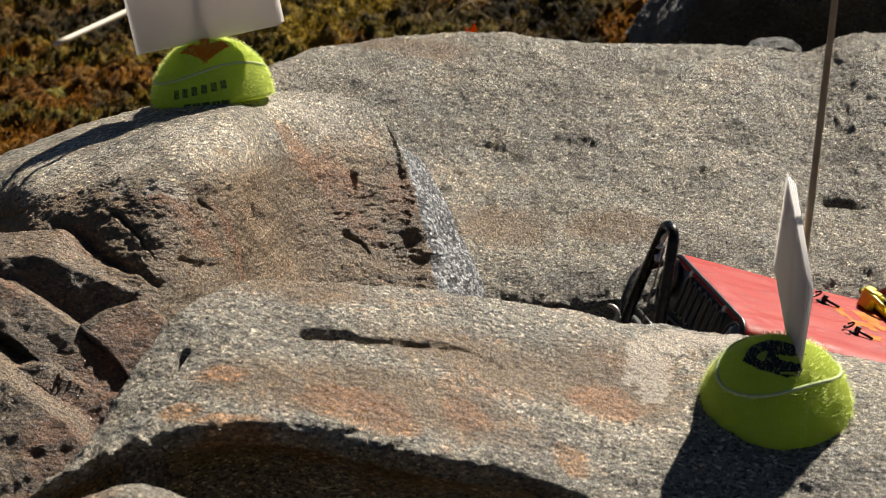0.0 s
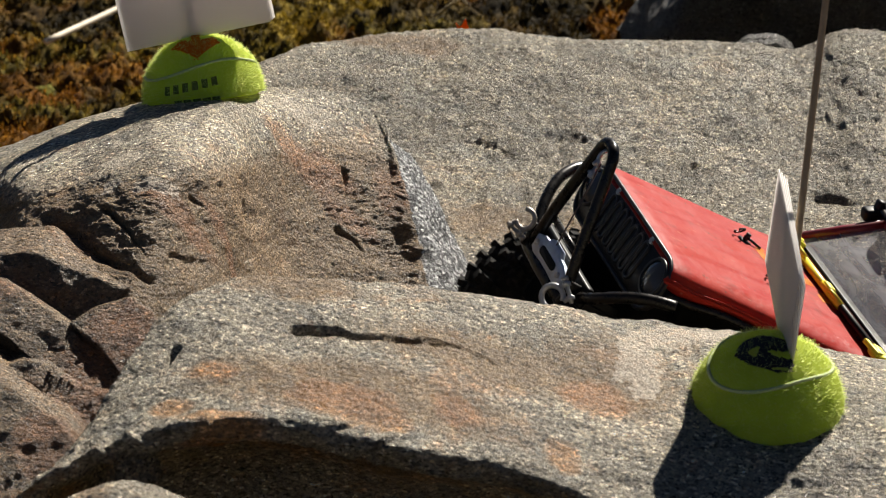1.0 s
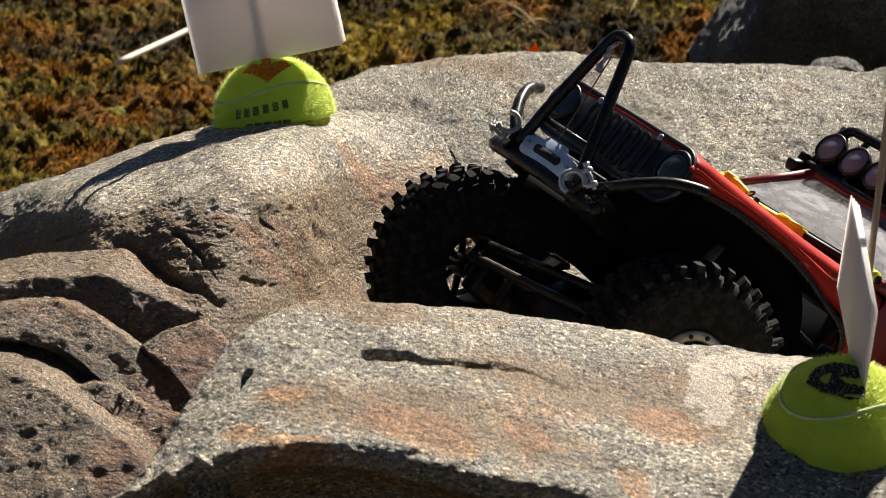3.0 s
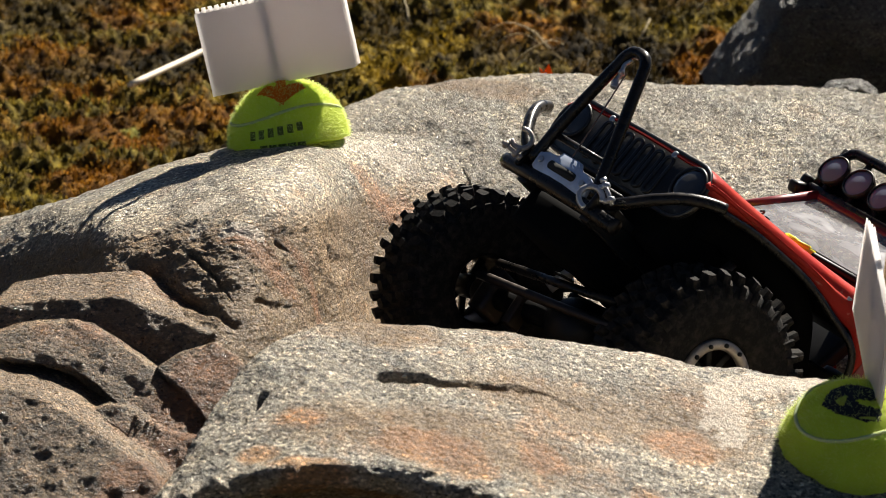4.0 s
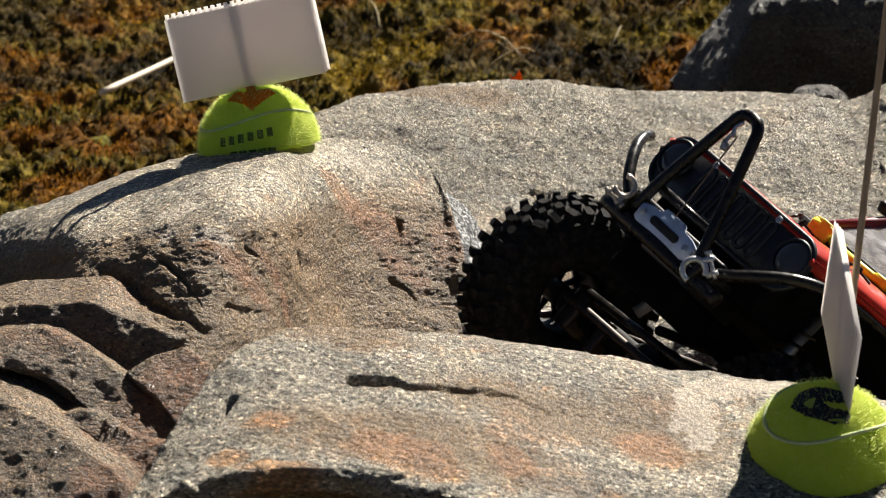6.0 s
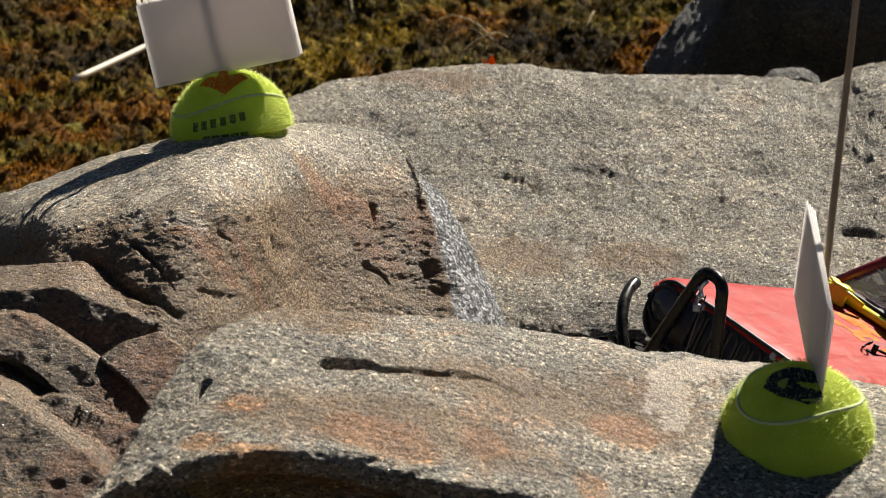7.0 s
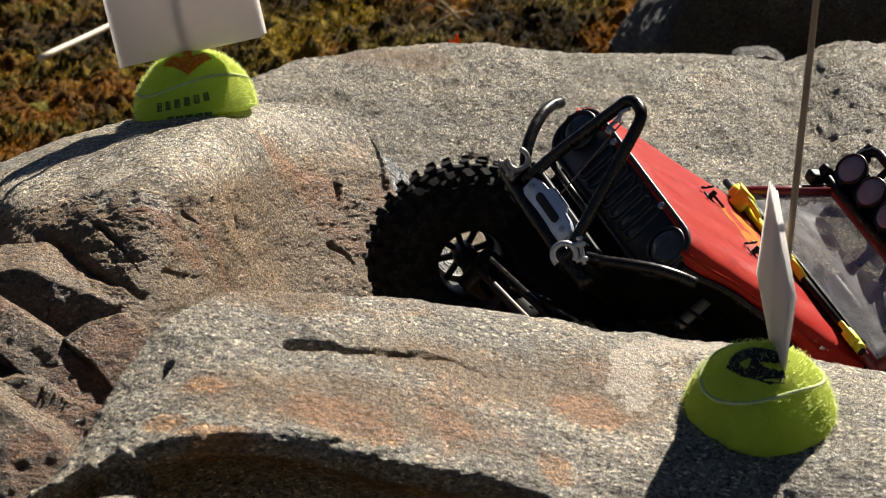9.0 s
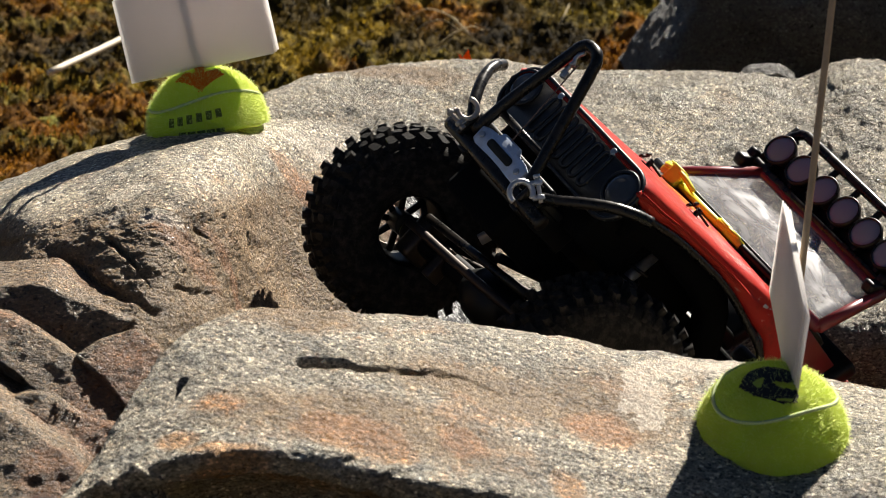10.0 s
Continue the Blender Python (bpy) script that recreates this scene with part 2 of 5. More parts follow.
def sheet_material(name, color, through_share):
    """Thin white plastic card that lets light glow through."""
    m = material(name, color, 0.45)
    g = Graph(m)
    at = g.coords()
    c = g.mix(g.ramp(g.noise(at, 60, 4), (0.4, 0.0), (0.8, 0.2)), color, (0.66, 0.64, 0.6))
    g.set(Base_Color=c)
    tr = g.node("BsdfTranslucent", Color=(0.90, 0.87, 0.85, 1))
    mx = g.node("MixShader", Fac=through_share)
    g.t.links.new(g.bsdf.outputs[0], mx.inputs[1])
    g.t.links.new(tr.outputs[0], mx.inputs[2])
    g.t.links.new(mx.outputs[0], g.t.nodes["Material Output"].inputs[0])
    return m


M["felt"] = felt_material("yellow_green_felt", (0.74, 0.84, 0.15), (0.62, 0.73, 0.09), 0.58)
M["fuzz"] = felt_material("felt_fuzz", (0.84, 0.92, 0.34), (0.74, 0.82, 0.20), 0.6)
M["seam"] = material("seam_rubber", (0.50, 0.57, 0.28), 0.8)
M["ink"] = material("black_marker", (0.012, 0.013, 0.012), 0.9)
M["print"] = material("faded_dark_print", (0.11, 0.135, 0.025), 0.9)
M["orange_ink"] = felt_material("orange_marker", (0.85, 0.17, 0.015), (0.75, 0.20, 0.02), 0.35)
M["card"] = sheet_material("white_card", (0.84, 0.83, 0.82), 0.66)
M["bamboo"] = painted("bamboo", (0.50, 0.35, 0.20), 0.55, 0.4, (0.22, 0.13, 0.06), 90, bump=0.2)
M["pale_wood"] = painted("pale_stick_wood", (0.72, 0.62, 0.46), 0.6, 0.3, (0.4, 0.3, 0.18), 70)


def scuffed_red():
    """Red paint, faded to orange in places, with dry mud specks, dark grime and long pale scratches."""
    m = material("red_lexan_paint", (0.37, 0.017, 0.010), 0.42)
    g = Graph(m)
    at = g.coords()
    long = g.node("Mapping", Vector=at, Scale=(0.22, 1, 1)).outputs[0]
    c = g.mix(g.ramp(g.noise(long, 55, 5, 0.6), (0.42, 0.0), (0.70, 0.75)), (0.34, 0.019, 0.014), (0.40, 0.038, 0.018))
    c = g.mix(g.ramp(g.noise(at, 42, 6, 0.7), (0.56, 0.0), (0.72, 0.7)), c, (0.16, 0.022, 0.014))
    c = g.mix(g.ramp(g.noise(long, 420, 3, 0.6), (0.66, 0.0), (0.74, 0.6)), c, (0.55, 0.22, 0.15))
    c = g.mix(g.ramp(g.noise(at, 330, 4, 0.6), (0.66, 0.0), (0.70, 0.8)), c, (0.10, 0.05, 0.03))
    g.set(Base_Color=c, Roughness=g.ramp(g.noise(long, 90, 5, 0.65), (0.35, 0.34), (0.65, 0.6)),
          Normal=g.bump(g.noise(at, 38, 4, 0.5), 0.35, 0.004))
    g.bsdf.inputs["Specular IOR Level"].default_value = 0.09
    return m


M["red"] = scuffed_red()
M["dark_red"] = painted("dark_red_plastic", (0.17, 0.012, 0.016), 0.35, 0.3, (0.1, 0.06, 0.05), 50)
M["black_gloss"] = painted("black_glossy_tube", (0.006, 0.0055, 0.005), 0.26, 0.5, (0.045, 0.03, 0.02), 160, gloss=0.26)
M["black"] = painted("black_plastic", (0.005, 0.005, 0.005), 0.45, 0.14, (0.03, 0.024, 0.018), 70, gloss=0.25)
M["rubber"] = painted("tyre_rubber", (0.011, 0.0105, 0.010), 0.75, 0.7, (0.085, 0.072, 0.060), 190, bump=0.6, gloss=0.1)
M["steel"] = painted("bright_steel", (0.47, 0.48, 0.50), 0.36, 0.5, (0.25, 0.21, 0.18), 150, metal=0.75)
M["anodised"] = painted("blue_grey_anodised_aluminium", (0.56, 0.63, 0.76), 0.4, 0.4, (0.2, 0.18, 0.16), 150, metal=0.35)
M["rusty"] = painted("brown_scratched_link", (0.035, 0.026, 0.021), 0.4, 0.4, (0.12, 0.085, 0.06), 120, metal=0.6)
M["worn"] = painted("worn_brown_steel", (0.40, 0.36, 0.32), 0.4, 0.5, (0.10, 0.07, 0.05), 160, metal=0.6)
M["yellow"] = painted("yellow_plastic", (0.72, 0.66, 0.03), 0.4, 0.18, (0.3, 0.2, 0.03), 110)
M["orange_decal"] = painted("orange_decal", (0.56, 0.17, 0.014), 0.6, 0.7, (0.40, 0.03, 0.011), 110, gloss=0.08)
M["lens"] = material("milky_lamp_lens", (0.17, 0.20, 0.26), 0.25, 0.0, **{"Coat Weight": 0.6})
M["head_lens"] = material("clear_headlight", (0.05, 0.051, 0.054), 0.2, 0.0, **{"Coat Weight": 0.2})
M["grille_black"] = painted("glossy_black_grille", (0.011, 0.011, 0.012), 0.30, 0.35, (0.05, 0.042, 0.034), 130, bump=0.15, gloss=0.5)
# flat near-black that stands in for the shade of the truck's hollows
M["shade_fill"] = material("matt_black_shade", (0.004, 0.004, 0.004), 0.95, **{"Specular IOR Level": 0.05})
M["leaf"] = felt_material("orange_red_leaf", (0.90, 0.24, 0.02), (0.80, 0.10, 0.02), 0.65)
M["straw"] = material("dry_straw", (0.42, 0.33, 0.17), 0.8)
M["line"] = material("thin_winch_line", (0.12, 0.08, 0.07), 0.6)


def smeared_glass():
    """A clear plastic pane, milky with dust and wiped streaks."""
    m = material("dusty_windscreen", (0.34, 0.34, 0.36), 0.10)
    g = Graph(m)
    at = g.coords()
    streak = g.noise(g.node("Mapping", Vector=at, Scale=(1, 0.35, 1), Rotation=(0, 0, 0.5)).outputs[0], 70, 5, 0.6, 1.2)
    a = g.ramp(streak, (0.36, 0.34), (0.52, 0.55), (0.68, 0.85))
    g.set(Alpha=a, Roughness=g.ramp(streak, (0.4, 0.06), (0.7, 0.5)))
    g.bsdf.inputs["Coat Weight"].default_value = 0.5
    return m


M["glass"] = smeared_glass()


# ---- mesh helpers ----
def mesh_object(name, bm, mat, smooth=True):
    me = bpy.data.meshes.new(name)
    bm.to_mesh(me)
    bm.free()
    me.materials.append(mat)
    if smooth:
        me.shade_smooth()
    return new(name, me)


def part(name, bm, mat, parent, label="", smooth=True, at=None):
    ob = mesh_object(name, bm, mat, smooth)
    ob.parent = parent
    if at is not None:
        ob.matrix_basis = at
    if label:
        tagged(ob, label)
    return ob


def join(bm, other):
    """Adds the bmesh other to bm."""
    me = bpy.data.meshes.new("tmp")
    other.to_mesh(me)
    other.free()
    bm.from_mesh(me)
    bpy.data.meshes.remove(me)
    return bm


def box(size, at=None, bevel=0.0, segments=2):
    bm = bmesh.new()
    bmesh.ops.create_cube(bm, size=1.0)
    bmesh.ops.scale(bm, vec=size, verts=bm.verts)
    if bevel:
        bmesh.ops.bevel(bm, geom=bm.edges[:], offset=bevel, segments=segments, affect='EDGES', profile=0.6)
    if at is not None:
        bmesh.ops.transform(bm, matrix=at, verts=bm.verts)
    return bm


def drum(r, h, at=None, n=24, bevel=0.0, r2=None):
    """A cylinder along z round its middle."""
    bm = bmesh.new()
    bmesh.ops.create_cone(bm, cap_ends=True, segments=n, radius1=r, radius2=r if r2 is None else r2, depth=h)
    if bevel:
        rims = [e for e in bm.edges if abs(e.verts[0].co.z - e.verts[1].co.z) < 1e-9]
        bmesh.ops.bevel(bm, geom=rims, offset=bevel, segments=2, affect='EDGES', profile=0.5)
    if at is not None:
        bmesh.ops.transform(bm, matrix=at, verts=bm.verts)
    return bm


def spline(points, n):
    """n places along a smooth curve through the points; its bends follow the spacing, so that it doesn't overshoot."""
    p = np.array(points, float)
    k = len(p)
    gap = p[1:] - p[:-1]
    h = np.maximum(np.linalg.norm(gap.reshape(k - 1, -1, gap.shape[1] if gap.shape[1] < 4 else 3), axis=2).mean(1), 1e-9)[:, None]
    slope = gap / h
    m = np.empty_like(p)
    m[0], m[-1] = slope[0], slope[-1]
    m[1:-1] = (slope[:-1] * h[1:] + slope[1:] * h[:-1]) / (h[:-1] + h[1:])
    s = np.linspace(0, k - 1, n)
    i = np.minimum(s.astype(int), k - 2)
    f = (s - i)[:, None]
    return ((2 * f ** 3 - 3 * f ** 2 + 1) * p[i] + (f ** 3 - 2 * f ** 2 + f) * h[i] * m[i]
            + (3 * f ** 2 - 2 * f ** 3) * p[i + 1] + (f ** 3 - f ** 2) * h[i] * m[i + 1])


def tube(points, r, n=0, sides=12, caps=True, r_end=None):
    """A round bar along a curve; n > 0 smooths the path."""
    pts = [Vector(q) for q in (spline(points, n) if n else points)]
    bm = bmesh.new()
    rings = []
    side = None
    for i, q in enumerate(pts):
        ahead = (pts[min(i + 1, len(pts) - 1)] - pts[max(i - 1, 0)]).normalized()
        if side is None:
            side = ahead.orthogonal().normalized()
        side = (side - ahead * side.dot(ahead)).normalized()
        up = ahead.cross(side)
        rr = r if r_end is None else r + (r_end - r) * i / (len(pts) - 1)
        rings.append([bm.verts.new(q + (side * math.cos(a) + up * math.sin(a)) * rr)
                      for a in (2 * math.pi * j / sides for j in range(sides))])
    for a, b in zip(rings, rings[1:]):
        for j in range(sides):
            bm.faces.new((a[j], a[(j + 1) % sides], b[(j + 1) % sides], b[j]))
    if caps:
        bm.faces.new(rings[0][::-1])
        bm.faces.new(rings[-1])
    bmesh.ops.recalc_face_normals(bm, faces=bm.faces)
    return bm


def ring_bar(radius, r, turns=1.0, start=0.0, n=28, sides=10, at=None):
    """A bent bar: part of a torus in the xy plane."""
    pts = [(radius * math.cos(start + 2 * math.pi * turns * i / n), radius * math.sin(start + 2 * math.pi * turns * i / n), 0) for i in range(n + 1)]
    bm = tube(pts, r, 0, sides, turns < 1)
    if at is not None:
        bmesh.ops.transform(bm, matrix=at, verts=bm.verts)
    return bm


def lathe(profile, n=48, axis="y"):
    """Turns a profile of (radius, along) round an axis."""
    bm = bmesh.new()
    rows = []
    for r, h in profile:
        row = []
        for j in range(n):
            a = 2 * math.pi * j / n
            c, s = r * math.cos(a), r * math.sin(a)
            row.append(bm.verts.new((c, h, s) if axis == "y" else (c, s, h)))
        rows.append(row)
    for a, b in zip(rows, rows[1:]):
        for j in range(n):
            bm.faces.new((a[j], a[(j + 1) % n], b[(j + 1) % n], b[j]))
    bmesh.ops.recalc_face_normals(bm, faces=bm.faces)
    return bm


def plate(outline, thick, at=None, bevel=0.0):
    """A flat plate with an outline in xy."""
    bm = bmesh.new()
    vs = [bm.verts.new((x, y, -thick / 2)) for x, y in outline]
    f = bm.faces.new(vs)
    up = bmesh.ops.extrude_face_region(bm, geom=[f])
    bmesh.ops.translate(bm, vec=(0, 0, thick), verts=[v for v in up["geom"] if isinstance(v, bmesh.types.BMVert)])
    bmesh.ops.recalc_face_normals(bm, faces=bm.faces)
    if bevel:
        bmesh.ops.bevel(bm, geom=bm.edges[:], offset=bevel, segments=1, affect='EDGES')
    if at is not None:
        bmesh.ops.transform(bm, matrix=at, verts=bm.verts)
    return bm


# gradient noise on arrays
_rng = np.random.default_rng(5)
_perm = np.tile(_rng.permutation(256), 3)
_grad = _rng.normal(size=(256, 3))
_grad /= np.linalg.norm(_grad, axis=1, keepdims=True)


def perlin(p):
    i = np.floor(p).astype(int)
    f = p - i
    i &= 255
    u = f * f * f * (f * (f * 6 - 15) + 10)
    total = 0
    for dx in (0, 1):
        for dy in (0, 1):
            for dz in (0, 1):
                h = _perm[_perm[_perm[(i[:, 0] + dx) & 255] + ((i[:, 1] + dy) & 255)] + ((i[:, 2] + dz) & 255)]
                d = ((f - (dx, dy, dz)) * _grad[h]).sum(1)
                w = (u[:, 0] if dx else 1 - u[:, 0]) * (u[:, 1] if dy else 1 - u[:, 1]) * (u[:, 2] if dz else 1 - u[:, 2])
                total = total + d * w
    return total


def fbm(p, scale, octaves=4, gain=0.5, seed=0.0):
    total, a, q = 0, 1.0, p * scale + seed
    for _ in range(octaves):
        total = total + a * perlin(q)
        q = q * 2.03 + 11.7
        a *= gain
    return total


def to_line(p, points):
    """Distance from the places p to a bent line, and how far along it (0 to 1) the nearest place is."""
    pts = np.array(points)
    best, along = np.full(len(p), 1e9), np.zeros(len(p))
    for k, (a, b) in enumerate(zip(pts, pts[1:])):
        d = b - a
        s = np.clip((p - a) @ d / (d @ d), 0, 1)
        r = np.linalg.norm(p - a - s[:, None] * d, axis=1)
        hit = r < best
        best[hit], along[hit] = r[hit], ((k + s) / (len(pts) - 1))[hit]
    return best, along


# ---- rocks ----
def shifted(rail, dx=0.0, dy=0.0, dz=0.0, z=None):
    return [(x + dx, y + dy, c + dz if z is None else z) for x, y, c in rail]


def relief(p, n, coarse, middle, fine, seed, cracks=(), pits=0.0, steps=0.0, dip=(0.55, -0.25, 0.80), where=None):
    """Moves the places p along their normals n: swells, hackly grain, pits, broken layers and cracks."""
    q = p * (0.8, 1.0, 1.5)
    d = coarse * fbm(p, 7, 3, 0.5, seed) + middle * fbm(q, 34, 4, 0.55, seed + 5) + fine * fbm(q, 130, 5, 0.68, seed + 9)
    if steps:
        s = p @ np.array(dip) * 62 + 1.6 * fbm(p, 22, 3, 0.55, seed + 21)
        saw = s - np.floor(s)
        step = steps * (np.minimum(saw / 0.82, (1 - saw) / 0.18) - 0.5)
        d = d + (step if where is None else step * where)
    if pits:
        d = d - pits * np.clip(fbm(p * (0.5, 1.0, 1.5), 170, 2, 0.5, seed + 33) - 0.30, 0, 1) * 4
    for line, wide, deep in cracks:
        wob = p + 0.0035 * np.stack([fbm(p, 60, 2, 0.5, s) for s in (1.0, 4.0, 8.0)], 1)
        flat = np.array((1.0, 1.0, 0.3))
        r, along = to_line(wob * flat, np.array(line) * flat)
        w = wide * (0.25 + 0.75 * (1 - along)) * (1 + 0.5 * perlin(p * 90))
        d = d - deep * np.exp(-(r / np.maximum(w, 1e-4)) ** 2) * np.clip(1.15 - along, 0, 1)
    return p + n * d[:, None]


def grid_faces(nv, nu):
    i = np.arange(nv * nu).reshape(nv, nu)
    return np.stack([i[:-1, :-1], i[:-1, 1:], i[1:, 1:], i[1:, :-1]], -1).reshape(-1, 4)


def grid_normals(g):
    du, dv = np.gradient(g, axis=1), np.gradient(g, axis=0)
    n = np.cross(du, dv)
    return n / np.maximum(np.linalg.norm(n, axis=2, keepdims=True), 1e-12)


def array_mesh(name, verts, faces, mat):
    me = bpy.data.meshes.new(name)
    me.from_pydata(verts.tolist() if hasattr(verts, "tolist") else verts, [], faces.tolist() if hasattr(faces, "tolist") else faces)
    me.materials.append(mat)
    me.update()
    me.shade_smooth()
    return new(name, me)


def rail_rock(name, rails, nu, nv, mat, label, coarse, middle, fine, seed, cracks=(), pits=0.0, steps=0.0, where=None, crust=None, patches=None, zones=None):
    """A boulder whose skin runs from its front foot over its crest to its back foot, along smooth rails."""
    rows = np.stack([spline(r, nu) for r in rails])
    g = spline(rows.reshape(len(rails), -1), nv).reshape(nv, nu, 3)
    flat = g.reshape(-1, 3)
    p = relief(flat, grid_normals(g).reshape(-1, 3), coarse, middle, fine, seed, cracks, pits, steps, where=None if where is None else where(flat))
    ob = array_mesh(name, p, grid_faces(nv, nu), mat)
    if crust is not None:
        r = np.min([to_line(flat * (1, 1, 0), np.array(c))[0] for c in crust], axis=0)
        ob.data.attributes.new("crust", "FLOAT", "POINT").data.foreach_set("value", np.clip(1.0 - r / 0.019, 0, 1).astype(np.float32))
    def keep(key, values):
        ob.data.attributes.new(key, "FLOAT", "POINT").data.foreach_set("value", np.clip(values, 0, 1).astype(np.float32))

    for key, spots in (patches or {}).items():
        keep(key, np.max([1.4 - np.hypot((flat[:, 0] - x) / rx, (flat[:, 1] - y) / ry) for x, y, rx, ry in spots], axis=0))
    if zones is not None:
        across, along = np.meshgrid(np.linspace(0, len(rails[0]) - 1, nu), np.linspace(0, len(rails) - 1, nv))
        for key, values in zones(across, along).items():
            keep(key, values.ravel())
    return tagged(ob, label, "rock")


def stone(name, at, size, turn, seed, mat, label, planes=13, level=5, coarse=0.004, middle=0.002, fine=0.0006, kind="", sharp=26.0):
    """An angular broken stone: a ball cut by planes, then roughened."""
    rng = np.random.default_rng(seed)
    bm = bmesh.new()
    bmesh.ops.create_icosphere(bm, subdivisions=level, radius=1.0)
    d = np.array([v.co for v in bm.verts])
    d /= np.linalg.norm(d, axis=1, keepdims=True)
    cut = rng.normal(size=(planes, 3))
    cut /= np.linalg.norm(cut, axis=1, keepdims=True)
    far = rng.uniform(0.62, 1.0, planes)
    limit = 1.2
    r = far[:, None] / np.maximum(cut @ d.T, 0.08)
    r = -np.log(np.exp(-sharp * np.minimum(r, limit + 0.05)).sum(0) + np.exp(-sharp * limit)) / sharp
    q = d * r[:, None] * np.array(size)
    m = np.array(pose(0, 0, 0, *turn).to_3x3())
    q = q @ m.T + np.array(at)
    n = d / np.array(size)
    n = (n / np.linalg.norm(n, axis=1, keepdims=True)) @ m.T
    q = relief(q, n, coarse, middle, fine, seed * 1.7)
    for v, c in zip(bm.verts, q):
        v.co = c
    ob = mesh_object(name, bm, mat)
    return tagged(ob, label, "rock", kind=kind)


# the near boulder: flat sunlit top, overhanging front in shade
LIP = [(-0.200, 1.000, 0.150), (-0.170, 1.010, 0.230), (-0.111, 1.025, 0.254), (-0.061, 1.031, 0.255), (-0.019, 1.027, 0.245),
       (0.027, 1.032, 0.234), (0.073, 1.028, 0.218), (0.129, 1.015, 0.203), (0.194, 1.010, 0.196), (0.300, 1.005, 0.188)]
NEAR_TOP = [(-0.175, 1.040, 0.150), (-0.149, 1.045, 0.240), (-0.108, 1.076, 0.264), (-0.054, 1.092, 0.262), (-0.006, 1.095, 0.256),
            (0.036, 1.101, 0.245), (0.085, 1.097, 0.235), (0.144, 1.082, 0.225), (0.206, 1.071, 0.224), (0.300, 1.070, 0.216)]
NEAR_RIDGE = [(-0.160, 1.090, 0.150), (-0.137, 1.077, 0.239), (-0.100, 1.142, 0.265), (-0.067, 1.162, 0.262), (-0.016, 1.170, 0.255),
              (0.035, 1.177, 0.246), (0.088, 1.182, 0.232), (0.143, 1.189, 0.221), (0.225, 1.183, 0.208), (0.300, 1.180, 0.196)]
rail_rock("near_boulder",
          [shifted(LIP, 0, 0.070, z=-0.12), shifted(LIP, 0, 0.066, -0.10), shifted(LIP, 0, 0.050, -0.035), shifted(LIP, 0, 0.018, -0.014), shifted(LIP, 0, 0.002, -0.006),
           LIP, [tuple(0.8 * a + 0.2 * b for a, b in zip(p, q)) for p, q in zip(LIP, NEAR_TOP)], NEAR_TOP, NEAR_RIDGE, shifted(NEAR_RIDGE, 0, 0.010, -0.022), shifted(NEAR_RIDGE, 0, 0.012, z=-0.12)],
          800, 400, M["near_rock"], "rounded grey granite boulder with rusty patches and a crack", 0.004, 0.0024, 0.0009, 2.0,
          cracks=[([(-0.058, 1.104, 0.265), (-0.045, 1.105, 0.264), (-0.034, 1.101, 0.263), (-0.016, 1.103, 0.259), (0.010, 1.108, 0.254), (0.034, 1.104, 0.249)], 0.0024, 0.011),
                  ([(-0.109, 1.081, 0.266), (-0.121, 1.061, 0.261), (-0.134, 1.036, 0.256)], 0.0018, 0.006)], steps=0.0030, where=lambda q: np.clip((1.040 - q[:, 1]) / 0.015, 0, 1),
          crust=[[(0.091, 1.111, 0.0), (0.089, 1.132, 0.0), (0.098, 1.151, 0.0), (0.131, 1.169, 0.0)]],
          patches={"rust": [(-0.092, 1.064, 0.009, 0.007), (-0.037, 1.050, 0.020, 0.013), (-0.022, 1.041, 0.013, 0.008), (-0.087, 1.031, 0.016, 0.004), (-0.108, 1.040, 0.008, 0.006), (0.053, 1.050, 0.007, 0.011),
                            (0.010, 1.062, 0.011, 0.008), (-0.025, 1.169, 0.010, 0.006), (0.069, 1.094, 0.014, 0.012)],
                   "pale": [(-0.002, 1.072, 0.008, 0.011), (-0.069, 1.038, 0.008, 0.009), (0.031, 1.075, 0.014, 0.016), (0.047, 1.175, 0.030, 0.008), (-0.044, 1.127, 0.014, 0.008), (-0.111, 1.066, 0.007, 0.011), (0.077, 1.074, 0.021, 0.011)],
                   "brown": [(-0.030, 1.062, 0.070, 0.020), (0.030, 1.105, 0.060, 0.020), (0.075, 1.110, 0.030, 0.030), (-0.060, 1.140, 0.030, 0.015)]})

# the domed boulder that carries the far marker
DOME_CREST = [(-0.429, 1.564, 0.106), (-0.313, 1.549, 0.164), (-0.259, 1.536, 0.187), (-0.229, 1.533, 0.200), (-0.205, 1.532, 0.209), (-0.187, 1.532, 0.213), (-0.167, 1.532, 0.218), (-0.130, 1.545, 0.219), (-0.101, 1.569, 0.213), (-0.079, 1.575, 0.209), (-0.059, 1.578, 0.202), (-0.043, 1.572, 0.195), (-0.032, 1.564, 0.187), (-0.016, 1.578, 0.167), (-0.010, 1.608, 0.097)]
DOME_SHOULDER = [(-0.421, 1.475, 0.114), (-0.296, 1.460, 0.178), (-0.237, 1.398, 0.217), (-0.204, 1.353, 0.235), (-0.181, 1.345, 0.242), (-0.163, 1.336, 0.248), (-0.142, 1.330, 0.252), (-0.116, 1.363, 0.245), (-0.095, 1.439, 0.223), (-0.072, 1.494, 0.212), (-0.047, 1.517, 0.203), (-0.030, 1.523, 0.194), (-0.019, 1.507, 0.185), (0.000, 1.540, 0.159), (0.006, 1.570, 0.089)]
